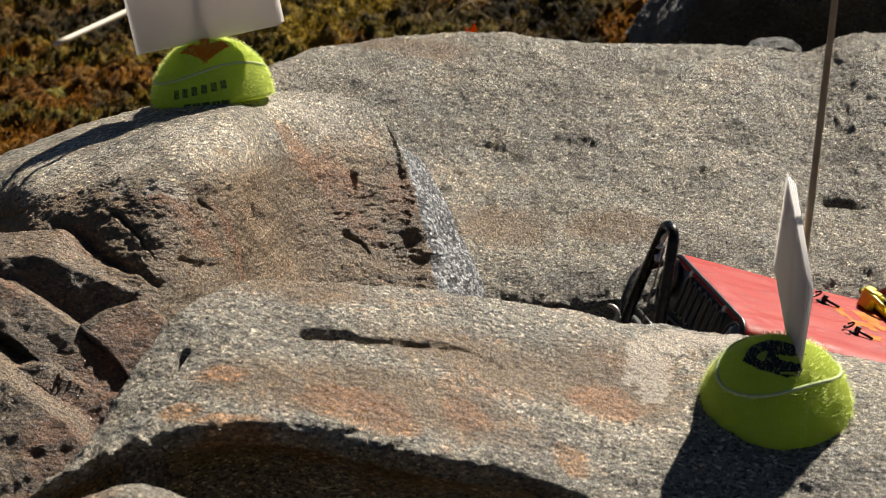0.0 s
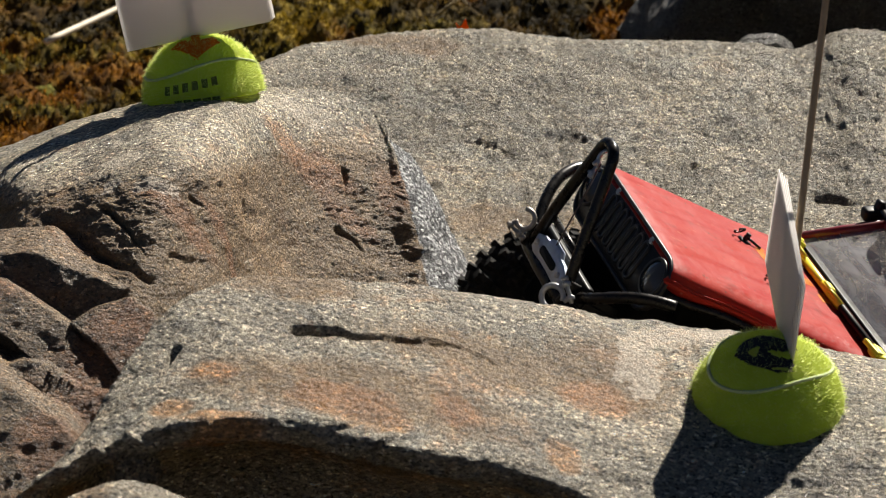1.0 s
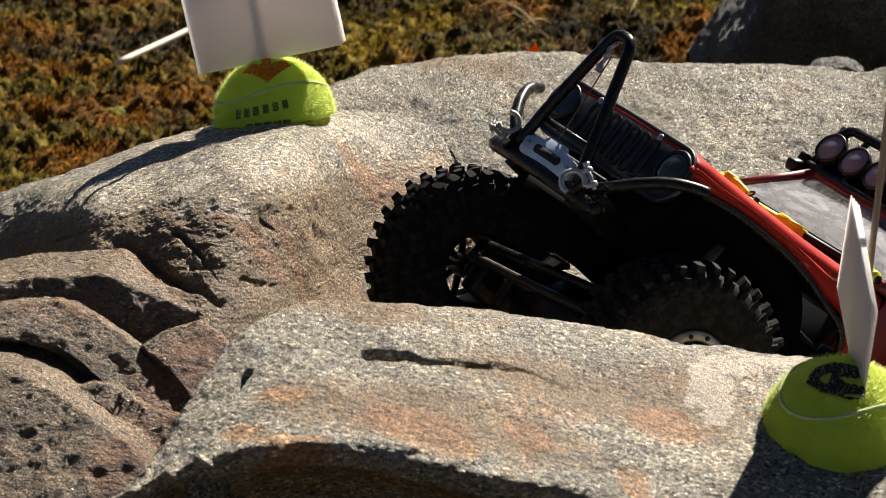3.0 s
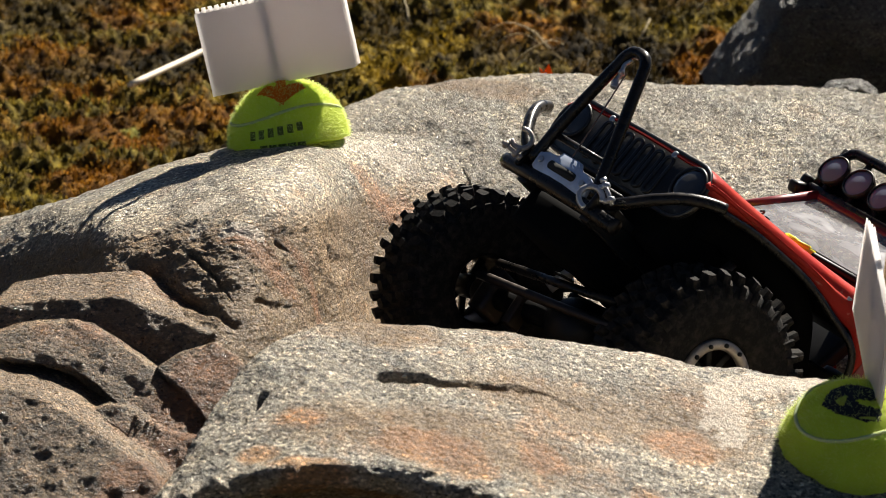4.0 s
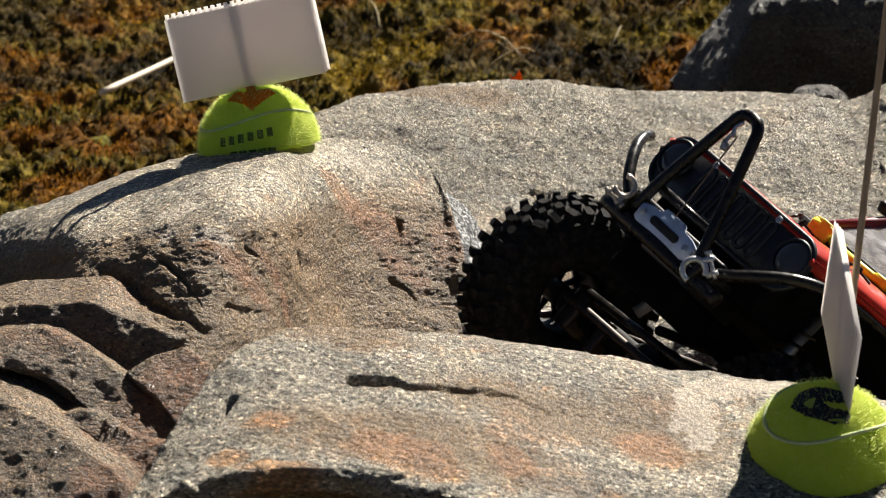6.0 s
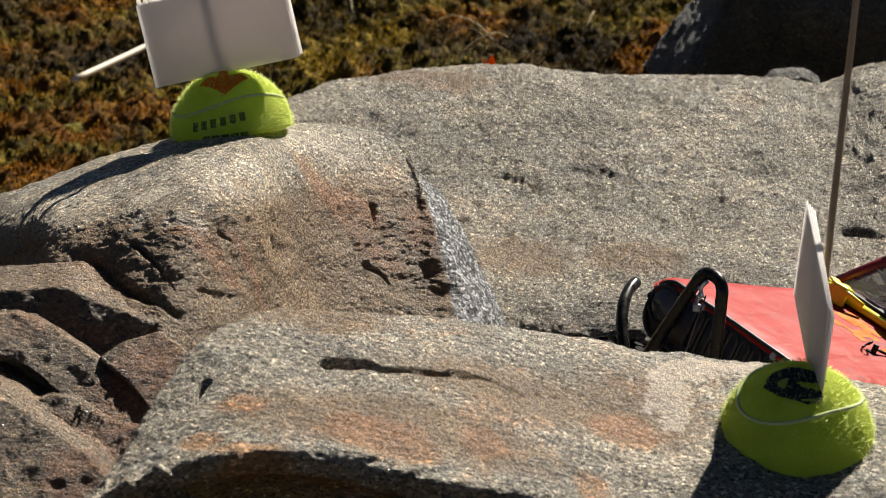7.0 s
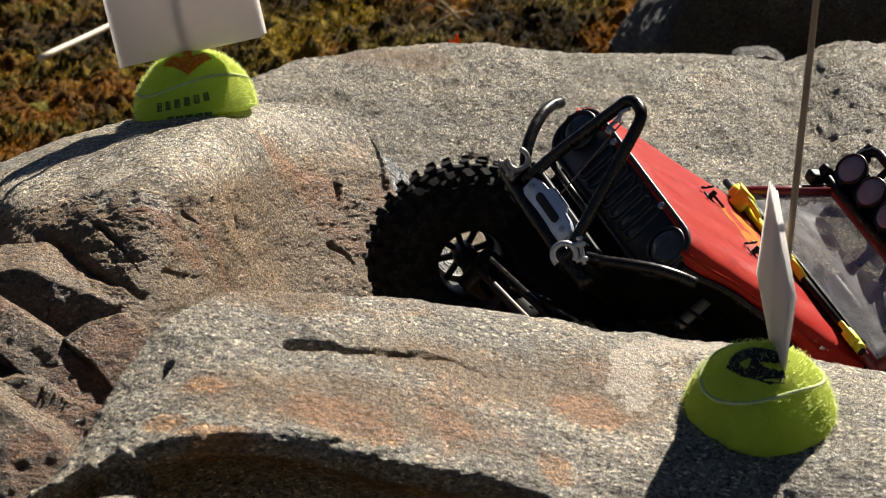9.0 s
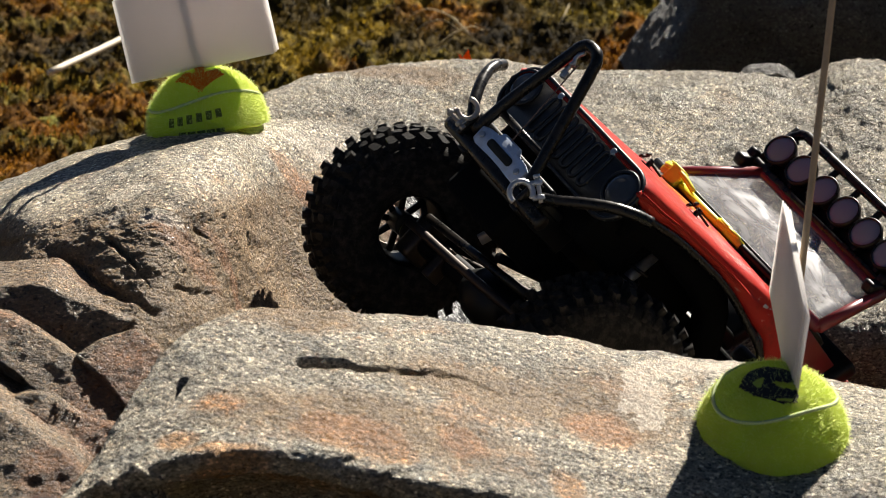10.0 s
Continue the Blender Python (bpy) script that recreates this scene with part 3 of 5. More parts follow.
DOME_MID = [(-0.423, 1.452, 0.103), (-0.293, 1.442, 0.172), (-0.232, 1.363, 0.210), (-0.201, 1.323, 0.229), (-0.180, 1.319, 0.235), (-0.162, 1.313, 0.240), (-0.142, 1.309, 0.241), (-0.116, 1.337, 0.231), (-0.095, 1.410, 0.208), (-0.073, 1.460, 0.194), (-0.047, 1.482, 0.185), (-0.026, 1.490, 0.177), (-0.013, 1.480, 0.170), (0.007, 1.518, 0.148), (0.013, 1.548, 0.078)]
DOME_LOW = [(-0.425, 1.439, 0.087), (-0.289, 1.419, 0.164), (-0.228, 1.345, 0.204), (-0.199, 1.300, 0.222), (-0.176, 1.287, 0.224), (-0.157, 1.282, 0.226), (-0.142, 1.288, 0.229), (-0.116, 1.313, 0.218), (-0.095, 1.381, 0.191), (-0.073, 1.429, 0.175), (-0.048, 1.451, 0.167), (-0.023, 1.462, 0.160), (-0.007, 1.457, 0.157), (0.017, 1.498, 0.135), (0.023, 1.528, 0.065)]
DOME_FOOT = [(-0.426, 1.422, 0.067), (-0.284, 1.390, 0.150), (-0.223, 1.317, 0.191), (-0.195, 1.276, 0.210), (-0.173, 1.267, 0.214), (-0.155, 1.262, 0.215), (-0.139, 1.244, 0.198), (-0.115, 1.278, 0.194), (-0.094, 1.354, 0.174), (-0.073, 1.396, 0.154), (-0.049, 1.415, 0.144), (-0.021, 1.425, 0.138), (-0.002, 1.423, 0.137), (0.024, 1.470, 0.117), (0.030, 1.500, 0.047)]
rail_rock("domed_boulder",
          [shifted(DOME_FOOT, 0, 0.01, z=-0.12), shifted(DOME_FOOT, 0, 0.004, -0.05), DOME_FOOT, DOME_LOW, DOME_MID, DOME_SHOULDER, DOME_CREST,
           shifted(DOME_CREST, 0, 0.04, -0.03), shifted(DOME_CREST, 0, 0.07, z=-0.12)],
          640, 480, M["dome_rock"], "domed boulder with a pale grey top and a brown pitted face", 0.004, 0.0025, 0.0009, 8.0,
          cracks=[([(-0.238, 1.381, 0.210), (-0.216, 1.351, 0.227), (-0.196, 1.335, 0.235)], 0.0009, 0.003),
                  ([(-0.050, 1.491, 0.192), (-0.051, 1.482, 0.188), (-0.052, 1.475, 0.184)], 0.0016, 0.004),
                  ([(-0.101, 1.380, 0.211), (-0.096, 1.395, 0.202), (-0.093, 1.405, 0.200)], 0.002, 0.003),
                  ([(-0.055, 1.452, 0.173), (-0.046, 1.452, 0.166), (-0.037, 1.449, 0.159)], 0.002, 0.003),
                  ([(-0.124, 1.330, 0.239), (-0.116, 1.335, 0.231)], 0.0013, 0.002),
                  ([(-0.261, 1.400, 0.188), (-0.237, 1.363, 0.203), (-0.212, 1.324, 0.221), (-0.197, 1.312, 0.228)], 0.0045, 0.01),
                  ([(-0.194, 1.314, 0.229), (-0.183, 1.303, 0.228), (-0.171, 1.289, 0.226), (-0.157, 1.278, 0.224), (-0.141, 1.272, 0.219)], 0.006, 0.012),
                  ([(-0.166, 1.314, 0.239), (-0.154, 1.298, 0.234), (-0.142, 1.282, 0.226)], 0.0016, 0.004),
                  ([(-0.131, 1.289, 0.223), (-0.116, 1.305, 0.213), (-0.106, 1.323, 0.202)], 0.0014, 0.002)],
          patches={"rust": [(-0.074, 1.473, 0.020, 0.009), (-0.057, 1.483, 0.013, 0.007), (-0.133, 1.319, 0.017, 0.006), (-0.128, 1.314, 0.015, 0.006), (-0.023, 1.493, 0.011, 0.015), (-0.049, 1.463, 0.016, 0.006), (-0.102, 1.337, 0.017, 0.006)],
                   "crust": [(-0.161, 1.355, 0.012, 0.010), (-0.141, 1.324, 0.013, 0.006), (-0.083, 1.508, 0.019, 0.010), (-0.064, 1.518, 0.011, 0.006), (-0.167, 1.389, 0.003, 0.008), (-0.164, 1.330, 0.006, 0.006), (-0.104, 1.504, 0.008, 0.020)],
                   "pale": [(-0.118, 1.383, 0.038, 0.039), (-0.076, 1.510, 0.029, 0.037), (-0.202, 1.387, 0.027, 0.056), (-0.048, 1.525, 0.013, 0.009), (-0.215, 1.344, 0.026, 0.011)]},
          zones=lambda across, along: {"brown": np.clip(5.35 - along, 0, 1), "fresh": np.clip((across - 11.7) / 0.6, 0, 1)})


# the long slab behind
SLAB_CREST = [(-0.300, 1.560, 0.150), (-0.143, 1.658, 0.182), (-0.112, 1.733, 0.180), (-0.062, 1.795, 0.175), (-0.002, 1.836, 0.168), (0.045, 1.835, 0.167),
              (0.103, 1.833, 0.162), (0.161, 1.833, 0.161), (0.212, 1.832, 0.159), (0.251, 1.830, 0.155), (0.278, 1.835, 0.167), (0.304, 1.836, 0.168),
              (0.371, 1.816, 0.174), (0.520, 1.82, 0.16), (0.62, 1.80, 0.0)]
SLAB_LOW = [(-0.300, 1.480, 0.080), (-0.143, 1.480, 0.103), (-0.100, 1.473, 0.100), (-0.060, 1.483, 0.096), (0.000, 1.492, 0.091), (0.043, 1.501, 0.087),
            (0.100, 1.501, 0.087), (0.158, 1.501, 0.087), (0.205, 1.501, 0.087), (0.245, 1.501, 0.087), (0.272, 1.501, 0.087), (0.298, 1.501, 0.087),
            (0.355, 1.501, 0.087), (0.500, 1.52, 0.08), (0.60, 1.52, 0.0)]
SLAB_MID = [tuple(0.5 * a + 0.5 * b for a, b in zip(p, q)) for p, q in zip(SLAB_CREST, SLAB_LOW)]
rail_rock("long_slab",
          [shifted(SLAB_LOW, 0, 0.02, z=-0.14), shifted(SLAB_LOW, 0, 0.012, -0.03), SLAB_LOW, shifted(SLAB_MID, 0, 0, 0.010), SLAB_CREST,
           shifted(SLAB_CREST, 0, 0.05, -0.03), shifted(SLAB_CREST, 0, 0.09, z=-0.12)],
          700, 380, M["slab_rock"], "long rough grey gneiss slab in grazing sun", 0.004, 0.0028, 0.0017, 15.0,
          cracks=[([(0.039, 1.768, 0.156), (0.045, 1.744, 0.152), (0.053, 1.721, 0.147), (0.060, 1.697, 0.143)], 0.0015, 0.0063),
                  ([(0.084, 1.824, 0.162), (0.073, 1.813, 0.161)], 0.00375, 0.0042),
                  ([(0.238, 1.729, 0.141), (0.251, 1.724, 0.141), (0.260, 1.709, 0.141)], 0.002, 0.007),
                  ([(-0.001, 1.626, 0.130), (0.012, 1.625, 0.128), (0.022, 1.627, 0.128)], 0.00175, 0.0056),
                  ([(0.059, 1.574, 0.109), (0.065, 1.566, 0.107), (0.072, 1.564, 0.106)], 0.00225, 0.0063),
                  ([(0.241, 1.623, 0.121), (0.253, 1.615, 0.120), (0.279, 1.601, 0.119)], 0.00425, 0.0112),
                  ([(0.217, 1.601, 0.116), (0.240, 1.590, 0.112), (0.268, 1.566, 0.107)], 0.00175, 0.007),
                  ([(0.164, 1.659, 0.132), (0.173, 1.661, 0.132)], 0.00175, 0.0042),
                  ([(0.027, 1.683, 0.141), (0.048, 1.670, 0.137), (0.072, 1.655, 0.132)], 0.001125, 0.0035),
                  ([(0.125, 1.635, 0.126), (0.152, 1.622, 0.123), (0.179, 1.605, 0.118)], 0.001125, 0.0035),
                  ([(0.204, 1.797, 0.154), (0.227, 1.791, 0.151), (0.243, 1.771, 0.147)], 0.001125, 0.0035),
                  ([(-0.035, 1.713, 0.155), (-0.013, 1.709, 0.150), (0.002, 1.704, 0.147)], 0.001125, 0.0035),
                  ([(0.089, 1.695, 0.141), (0.110, 1.685, 0.138)], 0.001125, 0.0035),
                  ([(0.036, 1.612, 0.122), (0.057, 1.605, 0.119), (0.074, 1.595, 0.115)], 0.001125, 0.0035)],
          pits=0.0003, patches={"pale": [(0.141, 1.714, 0.044, 0.030), (0.191, 1.770, 0.034, 0.025), (0.009, 1.652, 0.021, 0.025), (0.192, 1.666, 0.021, 0.019)], "brown": [(0.036, 1.583, 0.031, 0.026), (-0.029, 1.792, 0.046, 0.021), (0.105, 1.585, 0.031, 0.021)]})

# the fractured ledges between the dome and the near boulder
def ledge(outline, back, seed, label, sharp=0.0010, cell=0.0022, middle=0.0020, fine=0.0006, steps=0.0007, rust=()):
    """A broken block: a sloping front face with this outline, run back along the bed, its edges chipped."""
    bm = bmesh.new()
    face = bm.faces.new([bm.verts.new(c) for c in outline])
    run = bmesh.ops.extrude_face_region(bm, geom=[face])
    bmesh.ops.translate(bm, vec=back, verts=[q for q in run["geom"] if isinstance(q, bmesh.types.BMVert)])
    bmesh.ops.recalc_face_normals(bm, faces=bm.faces)
    bmesh.ops.bevel(bm, geom=bm.edges[:], offset=sharp, segments=2, affect='EDGES', profile=0.5)
    for _ in range(7):
        bmesh.ops.triangulate(bm, faces=bm.faces[:])
        long = [e for e in bm.edges if e.calc_length() > cell]
        if not long:
            break
        bmesh.ops.subdivide_edges(bm, edges=long, cuts=1)
    bmesh.ops.triangulate(bm, faces=bm.faces[:])
    bmesh.ops.smooth_vert(bm, verts=bm.verts, factor=0.3, use_axis_x=True, use_axis_y=True, use_axis_z=True)
    bm.normal_update()
    p, n = np.array([q.co for q in bm.verts]), np.array([q.normal for q in bm.verts])
    p = relief(p, n, 0.004, middle, fine, seed, steps=steps, dip=(0.62, -0.30, 0.72))
    for q, c in zip(bm.verts, p):
        q.co = c
    ob = mesh_object("broken_stone", bm, M["broken_rock"])
    if rust:
        values = np.max([1.4 - np.hypot((p[:, 0] - x) / rx, (p[:, 1] - y) / ry) for x, y, rx, ry in rust], axis=0)
        ob.data.attributes.new("rust", "FLOAT", "POINT").data.foreach_set("value", np.clip(values, 0, 1).astype(np.float32))
    return tagged(ob, label, "rock")


ledge([(-0.2599, 1.2696, 0.2269), (-0.2325, 1.2732, 0.2304), (-0.1959, 1.2739, 0.2311), (-0.1709, 1.2659, 0.2234), (-0.1517, 1.2602, 0.2178), (-0.1602, 1.2503, 0.2083), (-0.1778, 1.2452, 0.2034), (-0.2031, 1.2531, 0.2110), (-0.2581, 1.2512, 0.2092)],
      (0.004, 0.040, -0.002), 3.3, "grey fractured granite ledge below the domed boulder", steps=0.0005)
ledge([(-0.2584, 1.2439, 0.2242), (-0.2350, 1.2522, 0.2265), (-0.2189, 1.2550, 0.2264), (-0.2084, 1.2533, 0.2243), (-0.1948, 1.2460, 0.2187), (-0.1871, 1.2415, 0.2153), (-0.1731, 1.2311, 0.2078), (-0.1604, 1.2236, 0.2021), (-0.1504, 1.2159, 0.1967), (-0.1529, 1.1964, 0.1856), (-0.1706, 1.2018, 0.1906), (-0.1897, 1.2127, 0.1989), (-0.2035, 1.2244, 0.2071), (-0.2163, 1.2310, 0.2123), (-0.2569, 1.2323, 0.2173)],
      (0.004, 0.050, -0.012), 5.1, "long brown fractured granite slab in grazing sun", rust=[(-0.165, 1.215, 0.012, 0.014)])
ledge([(-0.2059, 1.2064, 0.2013), (-0.1952, 1.2113, 0.2031), (-0.1843, 1.2090, 0.2006), (-0.1689, 1.2007, 0.1940), (-0.1508, 1.1969, 0.1898), (-0.1565, 1.1773, 0.1786), (-0.1669, 1.1764, 0.1791), (-0.1872, 1.1971, 0.1937)],
      (0.004, 0.050, -0.014), 7.9, "brown granite slab split from the ledge above it", rust=[(-0.160, 1.195, 0.014, 0.02)])
ledge([(-0.1755, 1.2342, 0.2106), (-0.1639, 1.2440, 0.2152), (-0.1488, 1.2507, 0.2179), (-0.1382, 1.2438, 0.2134), (-0.1283, 1.2300, 0.2050), (-0.1375, 1.2065, 0.1926), (-0.1475, 1.2082, 0.1943), (-0.1608, 1.2232, 0.2035)],
      (0.002, 0.040, -0.020), 6.7, "reddish brown angular granite block wedged beside the boulder", rust=[(-0.150, 1.227, 0.016, 0.020)])
ledge([(-0.2540, 1.2017, 0.2189), (-0.2267, 1.1944, 0.2139), (-0.2098, 1.1851, 0.2081), (-0.1929, 1.1742, 0.2015), (-0.1712, 1.1599, 0.1928), (-0.1620, 1.1492, 0.1865), (-0.1757, 1.1311, 0.1770), (-0.2019, 1.1144, 0.1687), (-0.2421, 1.1134, 0.1695)],
      (0.004, 0.050, -0.010), 9.2, "low brown granite slab with a pale broken edge", rust=[(-0.178, 1.150, 0.014, 0.016)])
ledge([(-0.2710, 1.2818, 0.1837), (-0.2242, 1.2681, 0.1741), (-0.2074, 1.2680, 0.1741), (-0.1799, 1.2415, 0.1555), (-0.1928, 1.2312, 0.1483), (-0.2670, 1.2498, 0.1613)],
      (0.0, 0.05, -0.03), 12.4, "dark granite block deep in the cleft", cell=0.005)
stone("low_stone", (-0.121, 0.985, 0.231), (0.034, 0.024, 0.020), (0, 8, 10), 31, M["near_rock"], "small rough granite stone under the near boulder")
stone("ledge_stone", (-0.127, 1.045, 0.229), (0.016, 0.016, 0.012), (8, 10, 0), 37, M["near_rock"], "small brown granite lump under the boulder edge")
# loose rubble that fills the gully floor
for k, (x, y, z, s) in enumerate(((0.10, 1.36, -0.02, 0.07), (0.02, 1.30, 0.05, 0.06), (0.22, 1.30, -0.05, 0.07), (0.33, 1.38, -0.10, 0.06))):
    stone("gully_stone", (x, y, z), (s, s * 0.8, s * 0.55), (10 * k, 7, 35 * k), 41 + k, M["broken_rock"], "brown granite stone on the gully floor in shade", level=4)
# the boulder behind the slab, shade put into its colour, and the small stone on the crest
BACK_FOOT = [(0.170, 2.18, 0.00), (0.192, 2.150, 0.02), (0.230, 2.170, 0.02), (0.260, 2.170, 0.02), (0.330, 2.170, 0.02), (0.50, 2.17, 0.02), (0.60, 2.2, -0.05)]
BACK_EDGE = [(0.166, 2.15, 0.02), (0.190, 2.110, 0.075), (0.226, 2.140, 0.108), (0.262, 2.145, 0.108), (0.330, 2.144, 0.105), (0.50, 2.15, 0.107), (0.60, 2.2, 0.0)]
BACK_TOP = [(0.160, 2.30, 0.02), (0.200, 2.270, 0.085), (0.250, 2.339, 0.150), (0.290, 2.380, 0.165), (0.340, 2.400, 0.165), (0.50, 2.40, 0.16), (0.60, 2.4, 0.0)]
rail_rock("shaded_boulder", [shifted(BACK_FOOT, z=-0.1), BACK_FOOT, BACK_EDGE, BACK_TOP, shifted(BACK_TOP, 0, 0.14, z=-0.05)],
          220, 160, M["shade_dark_rock"], "large grey boulder on the moss, shade darkened into its colour", 0.012, 0.004, 0.0012, 52.0)
stone("crest_stone", (0.232, 1.868, 0.1455), (0.019, 0.014, 0.010), (0, 0, 8), 55, M["shade_dark_rock"], "small dark stone behind the slab crest", level=4)


# ---- ground ----
def ground_height(x, y):
    """Level moss with a hollow under the boulders; fine lumps where the tufts grow."""
    hollow = np.exp(-((x - 0.08) / 0.50) ** 4 - ((y - 1.20) / 0.55) ** 4)
    near = np.exp(-(x / 0.66) ** 8 - ((y - 2.15) / 1.05) ** 8)
    p = np.stack([x, y, 0 * x], 1)
    return -0.12 * hollow + near * (0.016 * fbm(p, 5, 3, 0.5, 2.0) + 0.026 * np.abs(fbm(p, 24, 3, 0.55, 6.0)) + 0.012 * fbm(p, 75, 3, 0.6, 9.0))


u = np.linspace(-1, 1, 620)
gx = 0.75 * u + 250 * np.sign(u) * np.abs(u) ** 41
v = np.linspace(0, 1, 620)
gy = np.concatenate([np.linspace(-250, -0.5, 20)[:-1], np.linspace(-0.5, 0.9, 50)[:-1], 0.9 + 2.6 * v + 247 * v ** 61])
X, Y = np.meshgrid(gx, gy)
Z = ground_height(X.ravel(), Y.ravel())
tagged(array_mesh("ground", np.stack([X.ravel(), Y.ravel(), Z], 1), grid_faces(len(gy), len(gx)), M["moss"]),
       "brown and olive moss ground with rusty patches", "ground", kind="structure")

rng = np.random.default_rng(11)
count = 42000
tx, ty = rng.uniform(-0.55, 0.55, count), rng.uniform(1.80, 3.05, count)
tz = ground_height(tx, ty)
verts, faces = [], []
for x, y, z in zip(tx, ty, tz):
    lush = noise.noise(Vector((x * 9, y * 9, 3)))
    h0 = 0.0024 * (1.0 + 0.9 * lush)
    for _ in range(4):
        a, h = rng.uniform(0, 6.283), h0 * rng.uniform(0.5, 1.7)
        lean, w = rng.uniform(0.2, 1.0) * h, rng.uniform(0.0005, 0.0011)
        ox, oy = rng.normal(0, 0.003, 2)
        c, s = math.cos(a), math.sin(a)
        k = len(verts)
        verts += [(x + ox - s * w, y + oy + c * w, z - 0.002), (x + ox + s * w, y + oy - c * w, z - 0.002),
                  (x + ox + c * lean * 0.5 + s * w, y + oy + s * lean * 0.5 - c * w, z + h * 0.7), (x + ox + c * lean * 0.5 - s * w, y + oy + s * lean * 0.5 + c * w, z + h * 0.7),
                  (x + ox + c * lean, y + oy + s * lean, z + h)]
        faces += [(k, k + 1, k + 2, k + 3), (k + 3, k + 2, k + 4)]
tagged(array_mesh("moss_tufts", verts, faces, M["moss_blade"]), "tufts of brown olive and rusty moss on the ground", "moss", kind="stuff")


def grass_blade(at, length, turn, bend):
    pts = [(0, 0, 0), (length * 0.3, 0, bend * 0.7), (length * 0.7, bend * 0.3, bend), (length, bend, bend * 0.4)]
    ob = mesh_object("dry_grass_blade", tube(pts, 0.0011, 10, 6, True, 0.0003), M["straw"])
    ob.matrix_basis = pose(*at, 0, 0, turn)
    return tagged(ob, "pale dry bent grass blade on the moss", "grass", "dry grass blades")


for x, y, ln, tn, bd in ((0.00, 2.36, 0.05, 20, 0.014), (0.03, 2.40, 0.06, 150, 0.02), (0.11, 2.45, 0.05, 60, 0.016), (-0.10, 2.50, 0.06, 100, 0.018),
                         (0.17, 2.55, 0.07, 35, 0.02), (-0.02, 2.42, 0.04, -40, 0.02), (0.05, 2.62, 0.07, 75, 0.02)):
    grass_blade((x, y, float(ground_height(np.array([x]), np.array([y]))[0]) + 0.004), ln, tn, bd)


def fallen_leaf():
    lobes = [(0, 0), (0.004, 0.006), (0.016, 0.004), (0.010, 0.012), (0.020, 0.018), (0.008, 0.018), (0.000, 0.032),
             (-0.007, 0.018), (-0.018, 0.020), (-0.009, 0.011), (-0.014, 0.003), (-0.004, 0.006)]
    bm = plate(lobes, 0.0006)
    for vert in bm.verts:
        vert.co.z += 14 * vert.co.x ** 2 + 4 * vert.co.y ** 2
    join(bm, tube([(0, 0, 0), (0.002, -0.008, 0.001), (0.006, -0.016, 0.004)], 0.0006, 6, 6))
    return bm


leaf = mesh_object("fallen_leaf", fallen_leaf(), M["leaf"], False)
leaf.matrix_basis = pose(0.0205, 1.893, 0.1425, 56, 22, 24) @ Matrix.Scale(0.48, 4)
tagged(leaf, "small orange red maple leaf caught behind the slab crest", "leaf")
leaf_two = mesh_object("fallen_leaf", plate([(0, 0), (0.006, 0.003), (0.024, 0.002), (0.012, -0.004)], 0.0006), M["leaf"], False)
leaf_two.matrix_basis = pose(0.030, 1.893, 0.1430, 40, -8, -6) @ Matrix.Scale(0.7, 4)
tagged(leaf_two, "narrow orange red leaf scrap behind the slab crest", "leaf")
stick = mesh_object("pale_stick", tube([(-0.325, 2.240, 0.030), (-0.277, 2.345, 0.026), (-0.20, 2.50, 0.03)], 0.0028, 14, 10), M["pale_wood"])
tagged(stick, "pale peeled wooden stick lying on the moss", "stick")


# ---- markers: half tennis balls with flags ----
BALL = 0.0335


def on_ball(lat, lon, r=BALL):
    a, b = radians(lat), radians(lon)
    return Vector((math.cos(a) * math.sin(b), -math.cos(a) * math.cos(b), math.sin(a))) * r


def ball_patch(corners, step=1.6, lift=0.0004):
    """A printed patch on the felt: the cells of latitude and longitude inside an outline of (lon, lat)."""
    bm = bmesh.new()
    lons, lats = [c[0] for c in corners], [c[1] for c in corners]
    made = {}

    def inside(x, y):
        hit = False
        for (x1, y1), (x2, y2) in zip(corners, corners[1:] + corners[:1]):
            if (y1 > y) != (y2 > y) and x < (x2 - x1) * (y - y1) / (y2 - y1) + x1:
                hit = not hit
        return hit

    def vert(i, j):
        if (i, j) not in made:
            made[i, j] = bm.verts.new(on_ball(min(lats) + j * step, min(lons) + i * step * 1.6, BALL + lift))
        return made[i, j]

    for i in range(int((max(lons) - min(lons)) / (step * 1.6)) + 1):
        for j in range(int((max(lats) - min(lats)) / step) + 1):
            if inside(min(lons) + (i + 0.5) * step * 1.6, min(lats) + (j + 0.5) * step):
                bm.faces.new((vert(i, j), vert(i + 1, j), vert(i + 1, j + 1), vert(i, j + 1)))
    return bm


def mark_patch(lat, lon, outline, step=0.9, lift=0.0005):
    """A painted mark: an outline in millimetres laid on the ball round a latitude and longitude."""
    mid = on_ball(lat, lon, 1.0)
    ex = Vector((0, 0, 1)).cross(mid).normalized()
    ey = mid.cross(ex)
    bm = bmesh.new()
    made = {}

    def inside(x, y):
        hit = False
        for (x1, y1), (x2, y2) in zip(outline, outline[1:] + outline[:1]):
            if (y1 > y) != (y2 > y) and x < (x2 - x1) * (y - y1) / (y2 - y1) + x1:
                hit = not hit
        return hit

    def vert(i, j):
        if (i, j) not in made:
            made[i, j] = bm.verts.new((mid * BALL + (ex * i + ey * j) * step / 1000).normalized() * (BALL + lift))
        return made[i, j]

    for i in range(-20, 20):
        for j in range(-20, 20):
            wob = 0.8 * noise.noise(Vector((i * 0.5, j * 0.5, lat)))
            if inside((i + 0.5) * step + wob, (j + 0.5) * step + wob):
                bm.faces.new((vert(i, j), vert(i + 1, j), vert(i + 1, j + 1), vert(i, j + 1)))
    return bm


